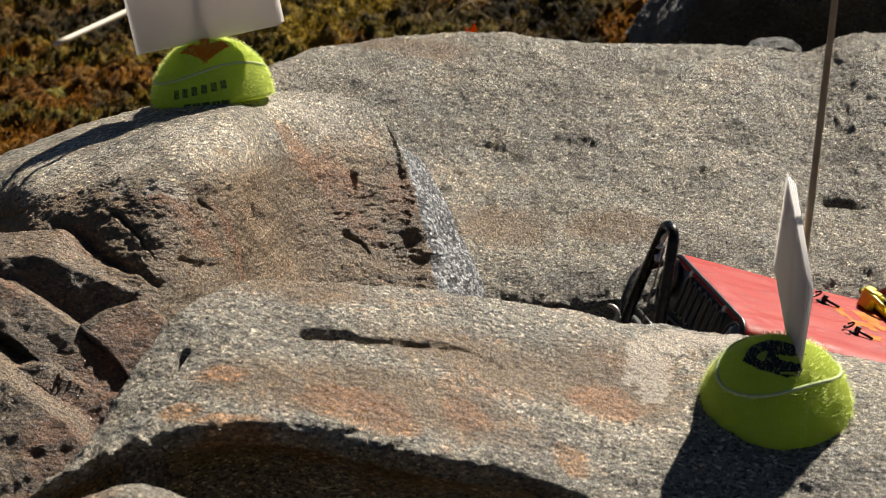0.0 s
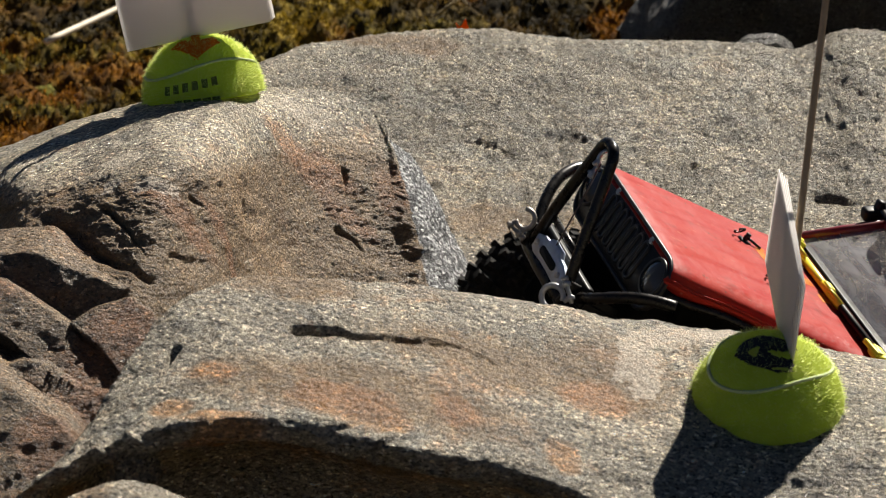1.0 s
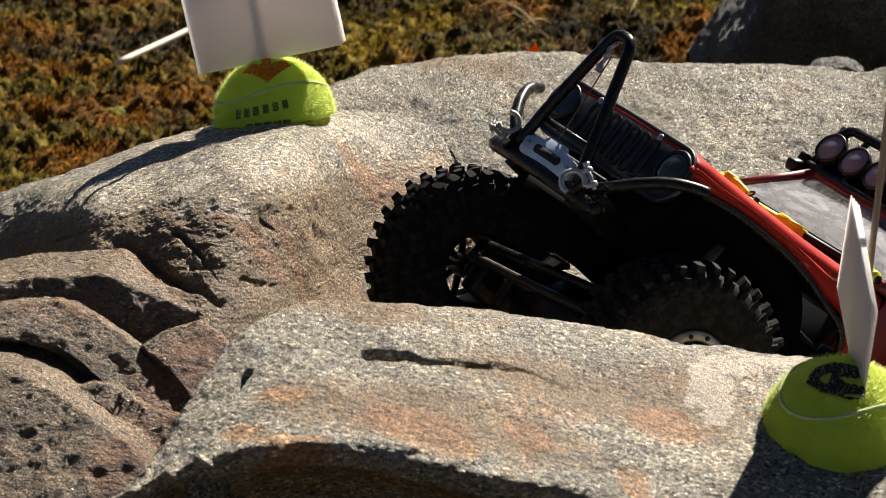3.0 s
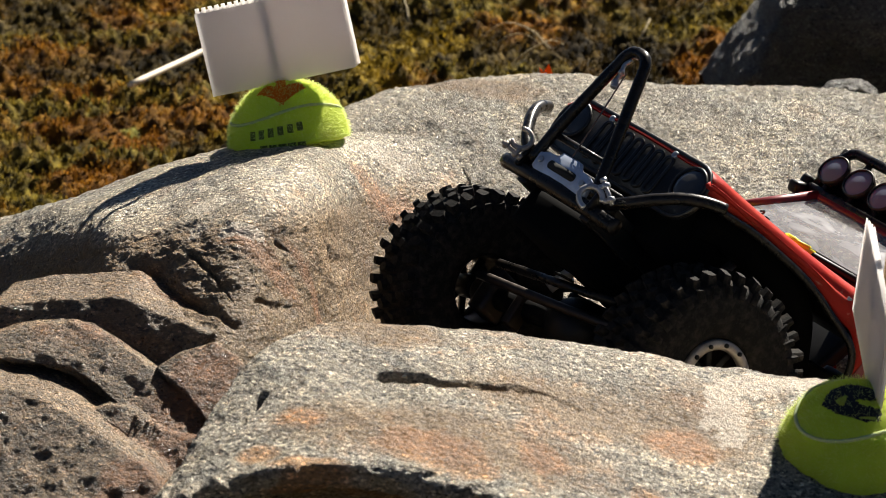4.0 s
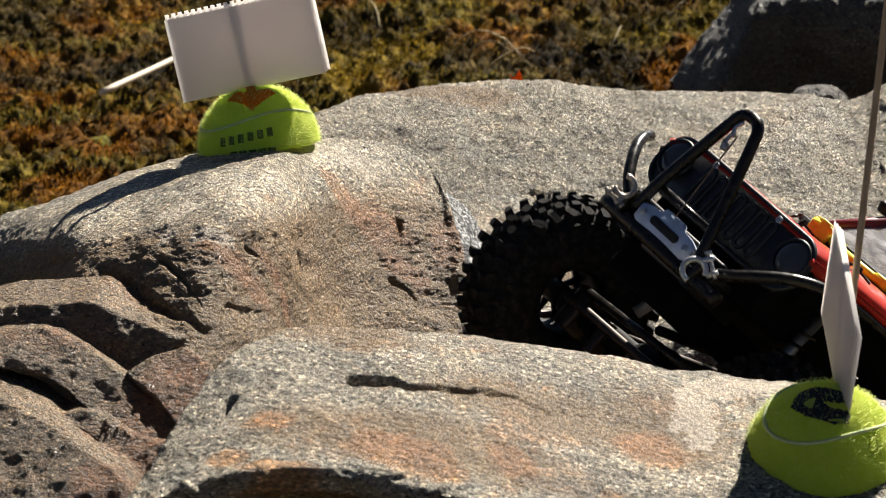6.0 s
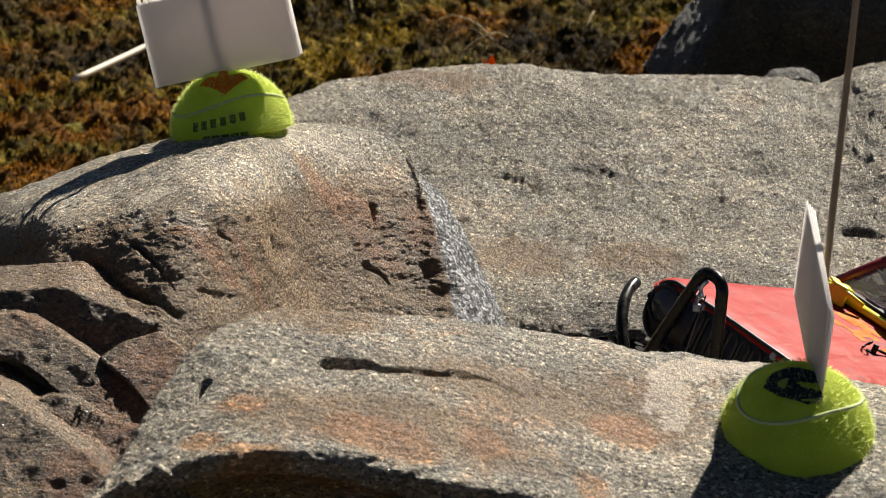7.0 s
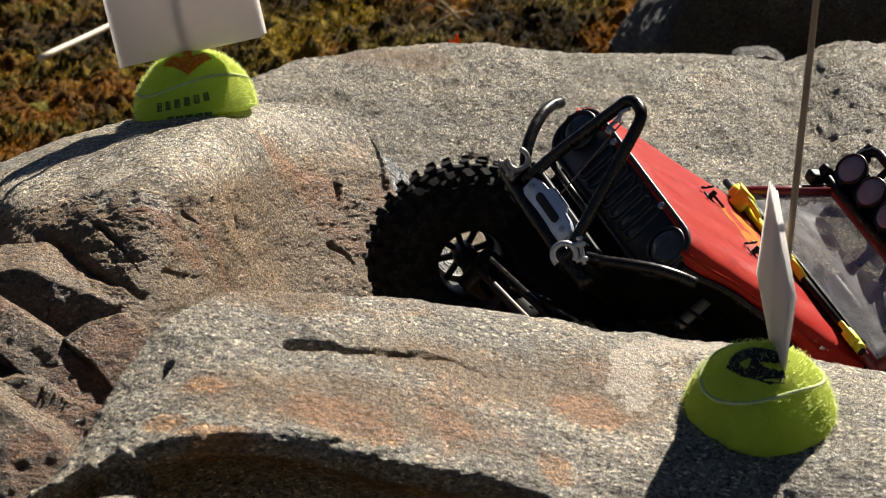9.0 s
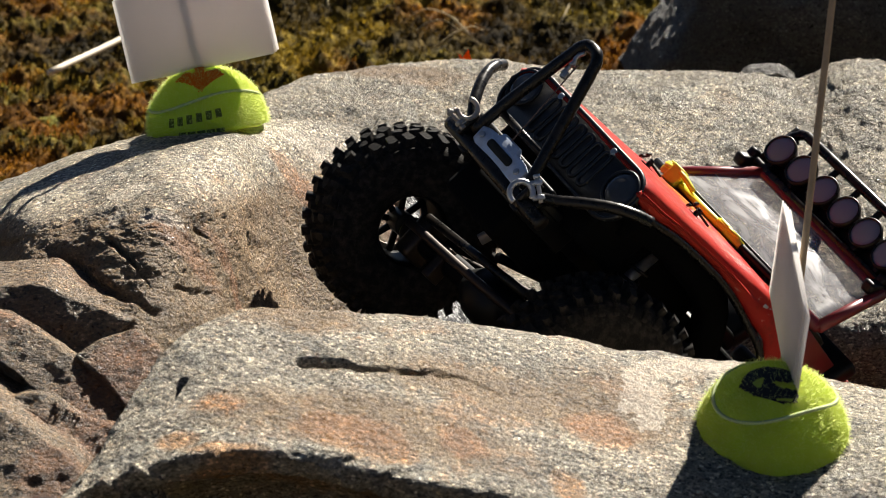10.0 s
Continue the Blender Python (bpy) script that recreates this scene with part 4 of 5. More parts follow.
def marker(at, label, skewer, ink, arrow, bars, fuzz_seed, hairs, seam_lat, cut):
    """A half ball with felt, seam, painted mark, print and a bamboo skewer."""
    base = new("tennis_ball_marker")
    base.matrix_basis = at
    tagged(base, label, "tennis ball")
    prof = [(BALL * math.cos(radians(a)), BALL * math.sin(radians(a))) for a in range(90, cut - 1, -4)]
    prof[0] = (0.0001, BALL)
    low = BALL * math.sin(radians(cut))
    prof += [(BALL * 0.93 * math.cos(radians(cut)), low - 0.0004), (BALL * 0.87 * math.cos(radians(cut)), low)]
    prof += [((BALL - 0.004) * math.cos(radians(a)), (BALL - 0.004) * math.sin(radians(a))) for a in range(cut + 4, 90, 8)]
    shell = lathe(prof, 72, "z")
    for vert in shell.verts:
        vert.co += vert.co.normalized() * 0.0006 * noise.noise(vert.co * 160) + Vector((0, 0, 0.0009 * noise.noise(Vector((vert.co.x, vert.co.y, fuzz_seed)) * 90)))
    part("half_ball", shell, M["felt"], base, "fuzzy yellow green felt half shell")
    seam = [on_ball(seam_lat + 7 * math.sin(radians(2 * lon + 30)), lon, BALL + 0.0001) for lon in range(-180, 181, 6)]
    part("seam", tube(seam, 0.0009, 0, 6, False), M["seam"], base, "pale rubber seam line")
    part("painted_arrow", mark_patch(*arrow), M[ink], base, "hand painted arrow mark")
    for bar in bars:
        part("print_bar", ball_patch(bar, 1.2), M["print"], base, "worn dark print")
    # fuzz
    r = np.random.default_rng(int(fuzz_seed * 10) + 1)
    vs, fs = [], []
    for _ in range(hairs):
        zz, lon = r.uniform(math.sin(radians(cut)), 1.0), r.uniform(0, 360)
        lat = math.degrees(math.asin(zz))
        p = on_ball(lat, lon, BALL - 0.0003)
        n = p.normalized()
        side = Vector(r.normal(size=3)).cross(n).normalized()
        ln = r.uniform(0.0008, 0.0034)
        tip = p + n * ln * r.uniform(0.3, 1.0) + side * ln * r.uniform(0.2, 1.0)
        wide = n.cross(side).normalized() * 0.00009
        k = len(vs)
        vs += [p - wide, p + wide, (p + tip) / 2 + n * ln * 0.2 + wide * 0.8, (p + tip) / 2 + n * ln * 0.2 - wide * 0.8, tip]
        fs += [(k, k + 1, k + 2, k + 3), (k + 3, k + 2, k + 4)]
    fuzz = array_mesh("fuzz", [tuple(q) for q in vs], fs, M["fuzz"])
    fuzz.parent = base
    tagged(fuzz, "standing felt fibres", kind="stuff")
    foot, top = (Vector(c) for c in skewer)
    part("skewer", tube([tuple(foot.lerp(top, k / 8)) for k in range(9)], 0.0017, 0, 10, True, 0.0015), M["bamboo"], base, "thin bamboo skewer", at=at.inverted())
    return base


LETTERS = [[(-36 + 9.5 * k, 6 + k), (-30 + 9.5 * k, 6 + k), (-30 + 9.5 * k, 14 + k), (-36 + 9.5 * k, 14 + k)] for k in range(6)]
LETTERS += [[(-26 + 9 * k, -5), (-19 + 9 * k, -5), (-19 + 9 * k, 1), (-26 + 9 * k, 1)] for k in range(5)]
ORANGE = (55, 0, [(-15, 4), (-6, -3), (0, -10), (6, -3), (15, 5), (10, 11), (3, 6), (3, 16), (-3, 16), (-3, 6), (-9, 10)])
BLACK = (74, -25, [(-13, -6), (-4, -10), (9, -10), (15, -6), (13, 0), (4, -2), (0, 0), (7, 2), (12, 7), (5, 11), (-7, 10), (-13, 4)])

FAR_CARD = pose(-0.1375, 1.5126, 0.2906, -8, -11.5, 3)
far_marker = marker(pose(-0.1308, 1.5075, 0.2339, -14, -6, 4) @ Matrix.Scale(1.022, 4), "yellow green half tennis ball marker on the domed boulder", (FAR_CARD @ Vector((-0.0005, 0.0052, -0.047)), FAR_CARD @ Vector((0.0, 0.0052, 0.115))), "orange_ink", ORANGE, LETTERS, 1.0, 14000, 28, -3)
near_marker = marker(pose(0.1452, 1.108, 0.2262, 5, 2, 0), "yellow green half tennis ball with black arrow on the boulder", ((0.1512, 1.112, 0.233), (0.1800, 1.199, 0.468)), "ink", BLACK, [], 2.2, 9000, 40, -18)


def flag(name, width, height, sheets, gap, at, label, tabs):
    """A small stack of white cards, hinged along one edge, with torn binding tabs on top."""
    base = new(name)
    base.matrix_basis = at
    tagged(base, label, "flag")
    for k in range(sheets):
        fan = 0.6 * k
        bm = box((width - 0.0006 * k, 0.0006, height), pose(0.0017 * k, k * gap, 0.0006 * k, 0, 0, fan * 0.6), 0.0002, 1)
        part("sheet", bm, M["card"], base, "white translucent plastic card")
        if tabs and k == 0:
            n = int(width / 0.0036)
            for j in range(n):
                part("binding_tab", box((0.0024, 0.0006, 0.0030), pose(-width / 2 + 0.002 + j * width / n, 0, height / 2 + 0.0014), 0.0002, 1), M["card"], base)
    return base


far_flag = flag("flag_card", 0.081, 0.047, 3, 0.0010, FAR_CARD @ Matrix.Scale(1.022, 4), "white plastic card flag hanging on a bamboo skewer", True)
near_flag = flag("flag_card", 0.080, 0.0506, 4, 0.0008, pose(0.1545, 1.1274, 0.2788, 3.0, -14.2, 89.7), "white plastic card flag seen edge on, on a bamboo skewer", False)


# ---- the radio controlled truck (x forward, y to its left; millimetres below) ----
def mm(*c):
    return tuple(v / 1000 for v in c)


def mms(points):
    return [mm(*p) for p in points]


truck = new("toy_rock_crawler_truck")
tagged(truck, "red radio controlled crawler truck climbing between the boulders", "toy truck")


def station(x, half, centre, top, bottom):
    """One cross-section of the bonnet, from its left sill over the crown to its right sill."""
    h = [(half, bottom), (half * 1.01, (top * 0.6 + bottom * 0.4)), (half * 1.0, top - 6), (half * 0.965, top - 1.5), (half * 0.90, top + 0.6),
         (half * 0.6, top + 1.8), (half * 0.3, top + 2.5), (0, top + 2.8)]
    s = spline([(y, z) for y, z in h], 20)
    row = [(x, centre + y, z) for y, z in s] + [(x, centre - y, z) for y, z in s[-2::-1]]
    return [mm(*p) for p in row]


def bonnet():
    rails = [(6, 57, 0, 46.5, 41), (4, 60, 0, 49, 40), (0, 61.5, 0, 50, 39.5), (-12, 62.5, 0.5, 51, 40), (-28, 63, 1, 52.2, 43.5), (-50, 64, 3, 54, 45.5),
             (-75, 66, 6, 56, 46), (-98, 69, 10, 58.5, 42), (-118, 73, 15, 61, 36), (-126, 74, 17, 62, 20)]
    rows = [station(*r) for r in rails]
    g = np.array(rows)
    g = spline(g.reshape(len(rows), -1), 64).reshape(64, -1, 3)
    bm = bmesh.new()
    vs = [[bm.verts.new(q) for q in row] for row in g]
    for a, b in zip(vs, vs[1:]):
        for j in range(len(a) - 1):
            bm.faces.new((a[j], a[j + 1], b[j + 1], b[j]))
    bmesh.ops.recalc_face_normals(bm, faces=bm.faces)
    return bm


body = part("bonnet", bonnet(), M["red"], truck, "glossy scuffed red bonnet and wings")
skin = body.modifiers.new("skin", "SOLIDIFY")
skin.thickness = 0.0012
# cowl and tub
part("cowl", box(mm(16, 146, 4), pose(*mm(-124, 17, 66.5), 0, 4, 0), 0.0012), M["dark_red"], truck, "dark red cowl below the windscreen")
for side, y in ((1, 91), (-1, -57)):
    out = [(-126, 62), (-126, 18), (-142, 12), (-156, 26), (-162, 60)]
    bm = plate([mm(a, b)[:2] for a, b in out], 0.002, pose(0, 0, 0, 90, 0, 0), 0.0004)
    part("side_panel", bm, M["dark_red"], truck, at=pose(0, y / 1000, 0))
    part("rock_slider", tube(mms([(-118, y, 8), (-140, y + 4 * side, 4), (-220, y + 4 * side, 4), (-240, y, 10)]), 0.0034, 20, 10), M["black_gloss"], truck, "black tube rock slider")
    out = [(-226, 64), (-232, 34), (-262, 40), (-290, 34), (-296, 62)]
    bm = plate([mm(a, b)[:2] for a, b in out], 0.002, pose(0, 0, 0, 90, 0, 0), 0.0004)
    part("rear_wing", bm, M["red"], truck, at=pose(0, y / 1000, 0))
part("tailgate", box(mm(2, 146, 34), pose(*mm(-295, 17, 47)), 0.0006), M["red"], truck)
part("tub_floor", box(mm(170, 142, 2), pose(*mm(-211, 17, 20)), 0.0006), M["black"], truck)
for y in (-14, 48):
    part("seat", join(box(mm(34, 36, 10), pose(*mm(-190, y, 28)), 0.003), box(mm(10, 36, 44), pose(*mm(-208, y, 48), 0, -14, 0), 0.003)), M["black"], truck)
part("dashboard", box(mm(22, 140, 22), pose(*mm(-140, 17, 54)), 0.004), M["black"], truck)
part("steering_wheel", ring_bar(0.012, 0.0014, at=pose(*mm(-158, 48, 60), 0, 65, 0)), M["black"], truck)

# black wheel arch lips
for s, off in ((1, 0), (-1, 0)):
    edge = [(3, 61.5 * s, 37), (-10, 63.5 * s + 0.5, 38.5), (-28, 64.5 * s + 1, 42), (-50, 66 * s + 3, 44), (-75, 68 * s + 6, 44.5), (-98, 71 * s + 10, 40.5), (-116, 75 * s + 15, 34), (-126, 76 * s + 17, 16)]
    part("arch_trim", tube(mms(edge), 0.0021, 36, 8), M["black_gloss"], truck, "black rubber wheel arch lip")
    # added tube, coloured as the deep shade of the empty arch
    shade_fill = [(-16, 44 * s, 30), (-32, 44 * s, 36), (-60, 46 * s + 3, 39), (-98, 48 * s + 8, 34), (-120, 50 * s + 12, 8)]
    part("arch_shade_fill", tube(mms(shade_fill), 0.010, 24, 8), M["shade_fill"], truck)


# grille
def rounded(w, h, r, n=6):
    pts = []
    for cx, cy, a0 in ((w / 2 - r, h / 2 - r, 0), (-w / 2 + r, h / 2 - r, 90), (-w / 2 + r, -h / 2 + r, 180), (w / 2 - r, -h / 2 + r, 270)):
        for k in range(n + 1):
            a = radians(a0 + 90 * k / n)
            pts.append((cx + r * math.cos(a), cy + r * math.sin(a)))
    return pts


FRONT = Matrix(((0, 0, 1, 0), (1, 0, 0, 0), (0, 1, 0, 0), (0, 0, 0, 1)))  # xy of a plate to the truck's y and z


def front(x, y, z, lean=0):
    return pose(*mm(x, y, z), 0, -lean, 0) @ FRONT


grille = part("grille", plate([mm(a, b) for a, b in rounded(121, 31, 13)], 0.003, front(3, 0, 35.5), 0.0006), M["grille_black"], truck, "glossy black slotted grille")
rim_bar = [mm(4.4, a, 35.5 + b) for a, b in rounded(119, 31, 13, 8)]
part("grille_edge", tube(rim_bar + rim_bar[:1], 0.0013, 0, 6, False), M["grille_black"], grille)
for k in range(7):
    y = -25.5 + 8.5 * k
    ring = [mm(4.8, y + a, 35.5 + b) for a, b in rounded(5.8, 22, 2.6, 4)]
    part("grille_slot", tube(ring + ring[:1], 0.0011, 0, 8, False), M["grille_black"], grille)
for y in (-24, 24):
    part("bolt", drum(0.0021, 0.002, front(5, y * 1.1, 48.5), 10, 0.0006), M["steel"], grille, "small round steel screw head")
for y in (-48.5, 48.5):
    lamp = part("headlight", lathe([(0.0001, -0.001), (0.0085, -0.001), (0.0105, 0.0), (0.0112, 0.0016), (0.0105, 0.0026), (0.0092, 0.0022)], 28, "z"), M["grille_black"], grille,
                "round headlight with black bezel", at=front(4.4, y, 38))
    part("headlight_lens", lathe([(0.0095, 0.0010), (0.0080, 0.0024), (0.0050, 0.0033), (0.0001, 0.0037)], 28, "z"), M["head_lens"], grille, "clear domed lens", at=front(4.4, y, 38))
# engine bay blocks; their near-black carries the shade under the bonnet
part("radiator_block", box(mm(40, 92, 44), pose(*mm(-22, 0, 26)), 0.004), M["shade_fill"], truck)
part("motor_block", box(mm(80, 62, 40), pose(*mm(-80, 4, 28)), 0.006), M["shade_fill"], truck)

# bumper
bumper = part("bumper", tube(mms([(24, -47, -2), (27, -30, -2), (27, 30, -2), (24, 47, -2)]), 0.0042, 20, 12), M["black_gloss"], truck, "black tubular front bumper")
part("bumper_plate", box(mm(5, 74, 15), pose(*mm(23, 0, 6)), 0.0015), M["black"], bumper)
for s in (1, -1):
    part("bumper_wing", tube(mms([(25, 33 * s, 5), (25, 43 * s, 11), (22, 55 * s, 21), (16, 65 * s, 30), (9, 71 * s, 35), (2, 75 * s, 38)]), 0.0031, 26, 12), M["black_gloss"], bumper, "bent black side bar")
    part("frame_horn", box(mm(44, 7, 12), pose(*mm(4, 27 * s, -2)), 0.001), M["black"], bumper)
legs = [(29, -27, 4), (33, -22.5, 22), (37.5, -15, 48), (40.5, -9.5, 66), (41.5, -7.5, 71.5), (42, -4.5, 74.3), (42, 0, 75), (42, 4.5, 74.3), (41.5, 7.5, 71.5), (40.5, 9.5, 66), (37.5, 15, 48), (33, 22.5, 22), (29, 27, 4)]
part("stinger_hoop", tube(mms(legs), 0.0031, 72, 14), M["black_gloss"], bumper, "tall black A-shaped hoop")
part("cross_bar", tube(mms([(31, -23, 21), (31, 23, 21)]), 0.0019, 0, 10), M["black_gloss"], bumper)
fair = plate([mm(a, b) for a, b in ((-22, -5), (-18, -6.5), (18, -6.5), (22, -5), (22, 3), (16, 5), (9, 5.5), (7, 8.5), (-7, 8.5), (-9, 5.5), (-16, 5), (-22, 3))], 0.004, None, 0.0006)
fairlead = part("fairlead", fair, M["anodised"], bumper, "blue grey aluminium winch fairlead", at=front(30.5, 0, 6.5, -6))
part("fairlead_slot", plate([mm(a, b) for a, b in rounded(22, 4.6, 2.2)], 0.0009), M["ink"], bumper, "dark rope slot", at=front(32.8, 0, 6.2, -6))
for y in (-17.5, 17.5):
    part("fairlead_bolt", drum(0.0018, 0.0016, front(33, y, 6.0), 6, 0.0003), M["steel"], bumper)


def shackle(at, label, metal="steel"):
    bm = ring_bar(0.0072, 0.0019, 0.72, radians(-40), 22, 10)
    join(bm, tube([(0.0062, -0.0046, 0), (0.0105, -0.0046, 0)], 0.0018, 0, 10))
    join(bm, tube([(0.0062, 0.0046, 0), (0.0105, 0.0046, 0)], 0.0018, 0, 10))
    for s in (-1, 1):
        join(bm, drum(0.0030, 0.0030, pose(0.0110, 0.0046 * s, 0, 90, 0, 0), 14, 0.0006))
    join(bm, drum(0.0015, 0.016, pose(0.0110, 0, 0, 90, 0, 0), 10))
    join(bm, drum(0.0024, 0.0022, pose(0.0110, 0.0085, 0, 90, 0, 0), 6))
    return part("shackle", bm, M[metal], bumper, label, at=at)


def facing(x, y, z, along, normal):
    """A pose at millimetres whose x runs along the first way and whose z looks along the second."""
    zz = Vector(normal).normalized()
    xx = Vector(along)
    xx = (xx - zz * xx.dot(zz)).normalized()
    m = Matrix((xx, zz.cross(xx), zz)).transposed().to_4x4()
    m.translation = mm(x, y, z)
    return m


shackle(facing(40, 37, 1, (-0.45, 0.30, 0.80), (0.72, 0.62, 0.15)) @ Matrix.Scale(0.80, 4), "bright steel bow shackle")
shackle(facing(37, -34, 9, (0.30, 0.15, -0.95), (0.72, 0.62, 0.15)) @ Matrix.Scale(0.72, 4), "dull brown steel bow shackle", "worn")
for y in (-31, 31):
    part("shackle_tab", box(mm(14, 3, 14), pose(*mm(26, y, 4)), 0.001), M["black_gloss"], bumper)
part("winch_line", tube(mms([(40, -1, 64), (36, -1, 40), (32, 0, 8)]), 0.00045, 0, 6), M["line"], bumper, "thin winch line")
hook = ring_bar(0.0036, 0.0011, 0.75, 0.4, 14, 8, pose(*mm(40.5, -4, 60), 90, 0, 40))
join(hook, tube(mms([(41, -3, 71), (41.5, -4.5, 66), (40.5, -2, 62)]), 0.0011, 8, 8))
join(hook, drum(0.0020, 0.004, pose(*mm(39.5, -3, 56), 20, 0, 0), 10, 0.0005))
part("winch_hook", hook, M["steel"], bumper, "small dull steel hook")

# bonnet fittings
for y in (-24, 23.5):
    pin = drum(0.0016, 0.007, pose(*mm(-76, y, 59.5)), 10, 0.0003)
    join(pin, drum(0.0042, 0.001, pose(*mm(-76, y, 58.2)), 16))
    join(pin, ring_bar(0.0030, 0.0006, 0.9, 0.3, 16, 6, pose(*mm(-71, y - 2, 61.5), 55, 0, 30)))
    join(pin, tube(mms([(-74, y, 61), (-84, y + 5, 60)]), 0.0007, 0, 6))
    part("body_pin", pin, M["black_gloss"], body, "black wire body clip")


skin_tree = BVHTree.FromPolygons([v.co for v in body.data.vertices], [tuple(f.vertices) for f in body.data.polygons])
decal = bmesh.new()
for i in range(15):
    for j in range(12):
        x0, y0 = -80 - 2.6 * i, -22 + 4.2 * j
        if noise.noise(Vector((i * 0.33, j * 0.42, 2.7))) < -0.02 + 0.25 * abs(j - 5.5) / 6:
            continue
        spots = [(x0, y0), (x0 - 2.6, y0), (x0 - 2.6, y0 + 4.2), (x0, y0 + 4.2)]
        tops = [skin_tree.ray_cast(Vector(mm(p, q, 120)), Vector((0, 0, -1)))[0] for p, q in spots]
        decal.faces.new([decal.verts.new(c + Vector((0, 0, 0.00015))) for c in tops])
bmesh.ops.remove_doubles(decal, verts=decal.verts, dist=0.00005)
part("decal", decal, M["orange_decal"], body, "peeling orange decal")
for k in range(4):
    part("print_bar", box(mm(3.0, 0.4, 4.6), pose(*mm(-101 - 4.2 * k, 80.2 + 0.9 * k, 52 + 0.5 * k), 0, 4, -12), 0.0001, 1), M["steel"], body, "pale side lettering stroke")

# lifting jack on the cowl: a black rack with a yellow body over its upper half
jack = part("lifting_jack", tube(mms([(-113, -40, 65.5), (-112.6, 30, 66.2)]), 0.0024, 0, 12), M["yellow"], truck, "yellow toy lifting jack strapped to the cowl")
lump = box(mm(9, 15, 8), pose(*mm(-112, -38, 67)), 0.0018)
for k in range(4):
    join(lump, drum(0.0030, 0.0016, pose(*mm(-112 + 3 * (k % 2), -43 + 4 * k, 71.2)), 10, 0.0004))
join(lump, box(mm(6, 9, 11), pose(*mm(-107, -33, 67), 0, 0, 20), 0.0012))
join(lump, tube(mms([(-108, -44, 68), (-106, -28, 70), (-110, -18, 68)]), 0.0016, 8, 8))
part("jack_head", lump, M["yellow"], jack)
part("jack_runner", join(box(mm(5, 9, 5), pose(*mm(-112, 13, 67)), 0.0012), tube(mms([(-110.5, 8, 67.5), (-111, 27, 68)]), 0.0013, 0, 8)), M["yellow"], jack)
foot_bm = join(box(mm(6, 11, 6), pose(*mm(-112, 80, 67)), 0.0012), drum(0.0030, 0.004, pose(*mm(-112, 87, 67), 90, 0, 0), 10))
join(foot_bm, box(mm(3, 14, 3), pose(*mm(-108, 78, 68), 0, 0, 8), 0.0008))
part("jack_foot", foot_bm, M["yellow"], jack)
part("jack_bar", tube(mms([(-114, -56, 65.5), (-113.4, 90, 66.5)]), 0.0022, 0, 8), M["black"], jack, "black rack bar of the jack")
for y in (-20, 8, 56):
    part("jack_clamp", box(mm(8, 3, 6), pose(*mm(-118, y, 63)), 0.0006), M["black"], jack)
part("cowl_vent", box(mm(7, 118, 1.6), pose(*mm(-119, 22, 69.2), 0, 4, 0), 0.0005), M["black"], truck, "black strip at the foot of the windscreen")

# windscreen
screen = part("windscreen_frame", tube(mms([(-121, -50, 66), (-147, -27, 104), (-147, 89, 103), (-121, 97, 66), (-121, -50, 66)]), 0.0028, 0, 8, False), M["dark_red"], truck, "dark red windscreen frame")
for a, b in (((-121, -50, 66), (-147, -27, 104)), ((-121, 97, 66), (-147, 89, 103)), ((-121, -50, 66), (-121, 97, 66))):
    d = Vector(b) - Vector(a)
    part("frame_bar", tube(mms([a, b]), 0.0034, 0, 8), M["dark_red"], screen)
pane = bmesh.new()
quad = [Vector(mm(*c)) for c in ((-121, -48, 67), (-147, -26, 103), (-147, 88, 102), (-121, 95, 67))]
cells = 16
grid = [[quad[0].lerp(quad[3], i / cells).lerp(quad[1].lerp(quad[2], i / cells), j / cells) + Vector((0.003 * math.sin(math.pi * i / cells) * math.sin(math.pi * j / cells), 0, 0)) for j in range(cells + 1)] for i in range(cells + 1)]
pv = [[pane.verts.new(c) for c in row] for row in grid]
for i in range(cells):
    for j in range(cells):
        pane.faces.new((pv[i][j], pv[i + 1][j], pv[i + 1][j + 1], pv[i][j + 1]))
bmesh.ops.recalc_face_normals(pane, faces=pane.faces)
glass_pane = part("windscreen_pane", pane, M["glass"], screen, "dusty scratched clear windscreen")
skin = glass_pane.modifiers.new("skin", "SOLIDIFY")
skin.thickness = 0.0009

# roll cage and lamp bar
cage = part("roll_cage", tube(mms([(-149, -36, 104), (-150, -33, 130), (-150, -30, 134.5), (-150, -26, 136), (-150, 25, 136), (-150, 78, 136), (-150, 82, 134.5), (-150, 85, 130), (-149, 88, 104)]), 0.0029, 0, 12), M["black_gloss"], truck, "black tube frame of the roof lamp bar")
for y in (-36, 88):
    part("cage_tube", tube(mms([(-150, y, 112), (-185, y, 116), (-225, y, 112), (-262, y * 0.95, 66)]), 0.0028, 24, 10), M["black_gloss"], cage)
    part("cage_post", tube(mms([(-225, y, 112), (-222, y, 60)]), 0.0028, 0, 10), M["black_gloss"], cage)
    end = plate([mm(a, b) for a, b in ((-5, -15), (4, -15), (6, 12), (1, 15), (-4, 13))], 0.003, None, 0.0006)
    part("side_plate", end, M["black"], cage, at=front(-151, y + (2 if y < 0 else -2), 118))
    clamp = join(box(mm(10, 8, 7), pose(*mm(-143, y - 3, 102), 0, 30, 0), 0.002), box(mm(6, 6, 9), pose(*mm(-146, y - 4, 107), 0, 10, 0), 0.0018))
    part("cage_clamp", clamp, M["black"], cage)
part("cage_cross", tube(mms([(-225, -36, 112), (-225, 88, 112)]), 0.0028, 0, 10), M["black_gloss"], cage)
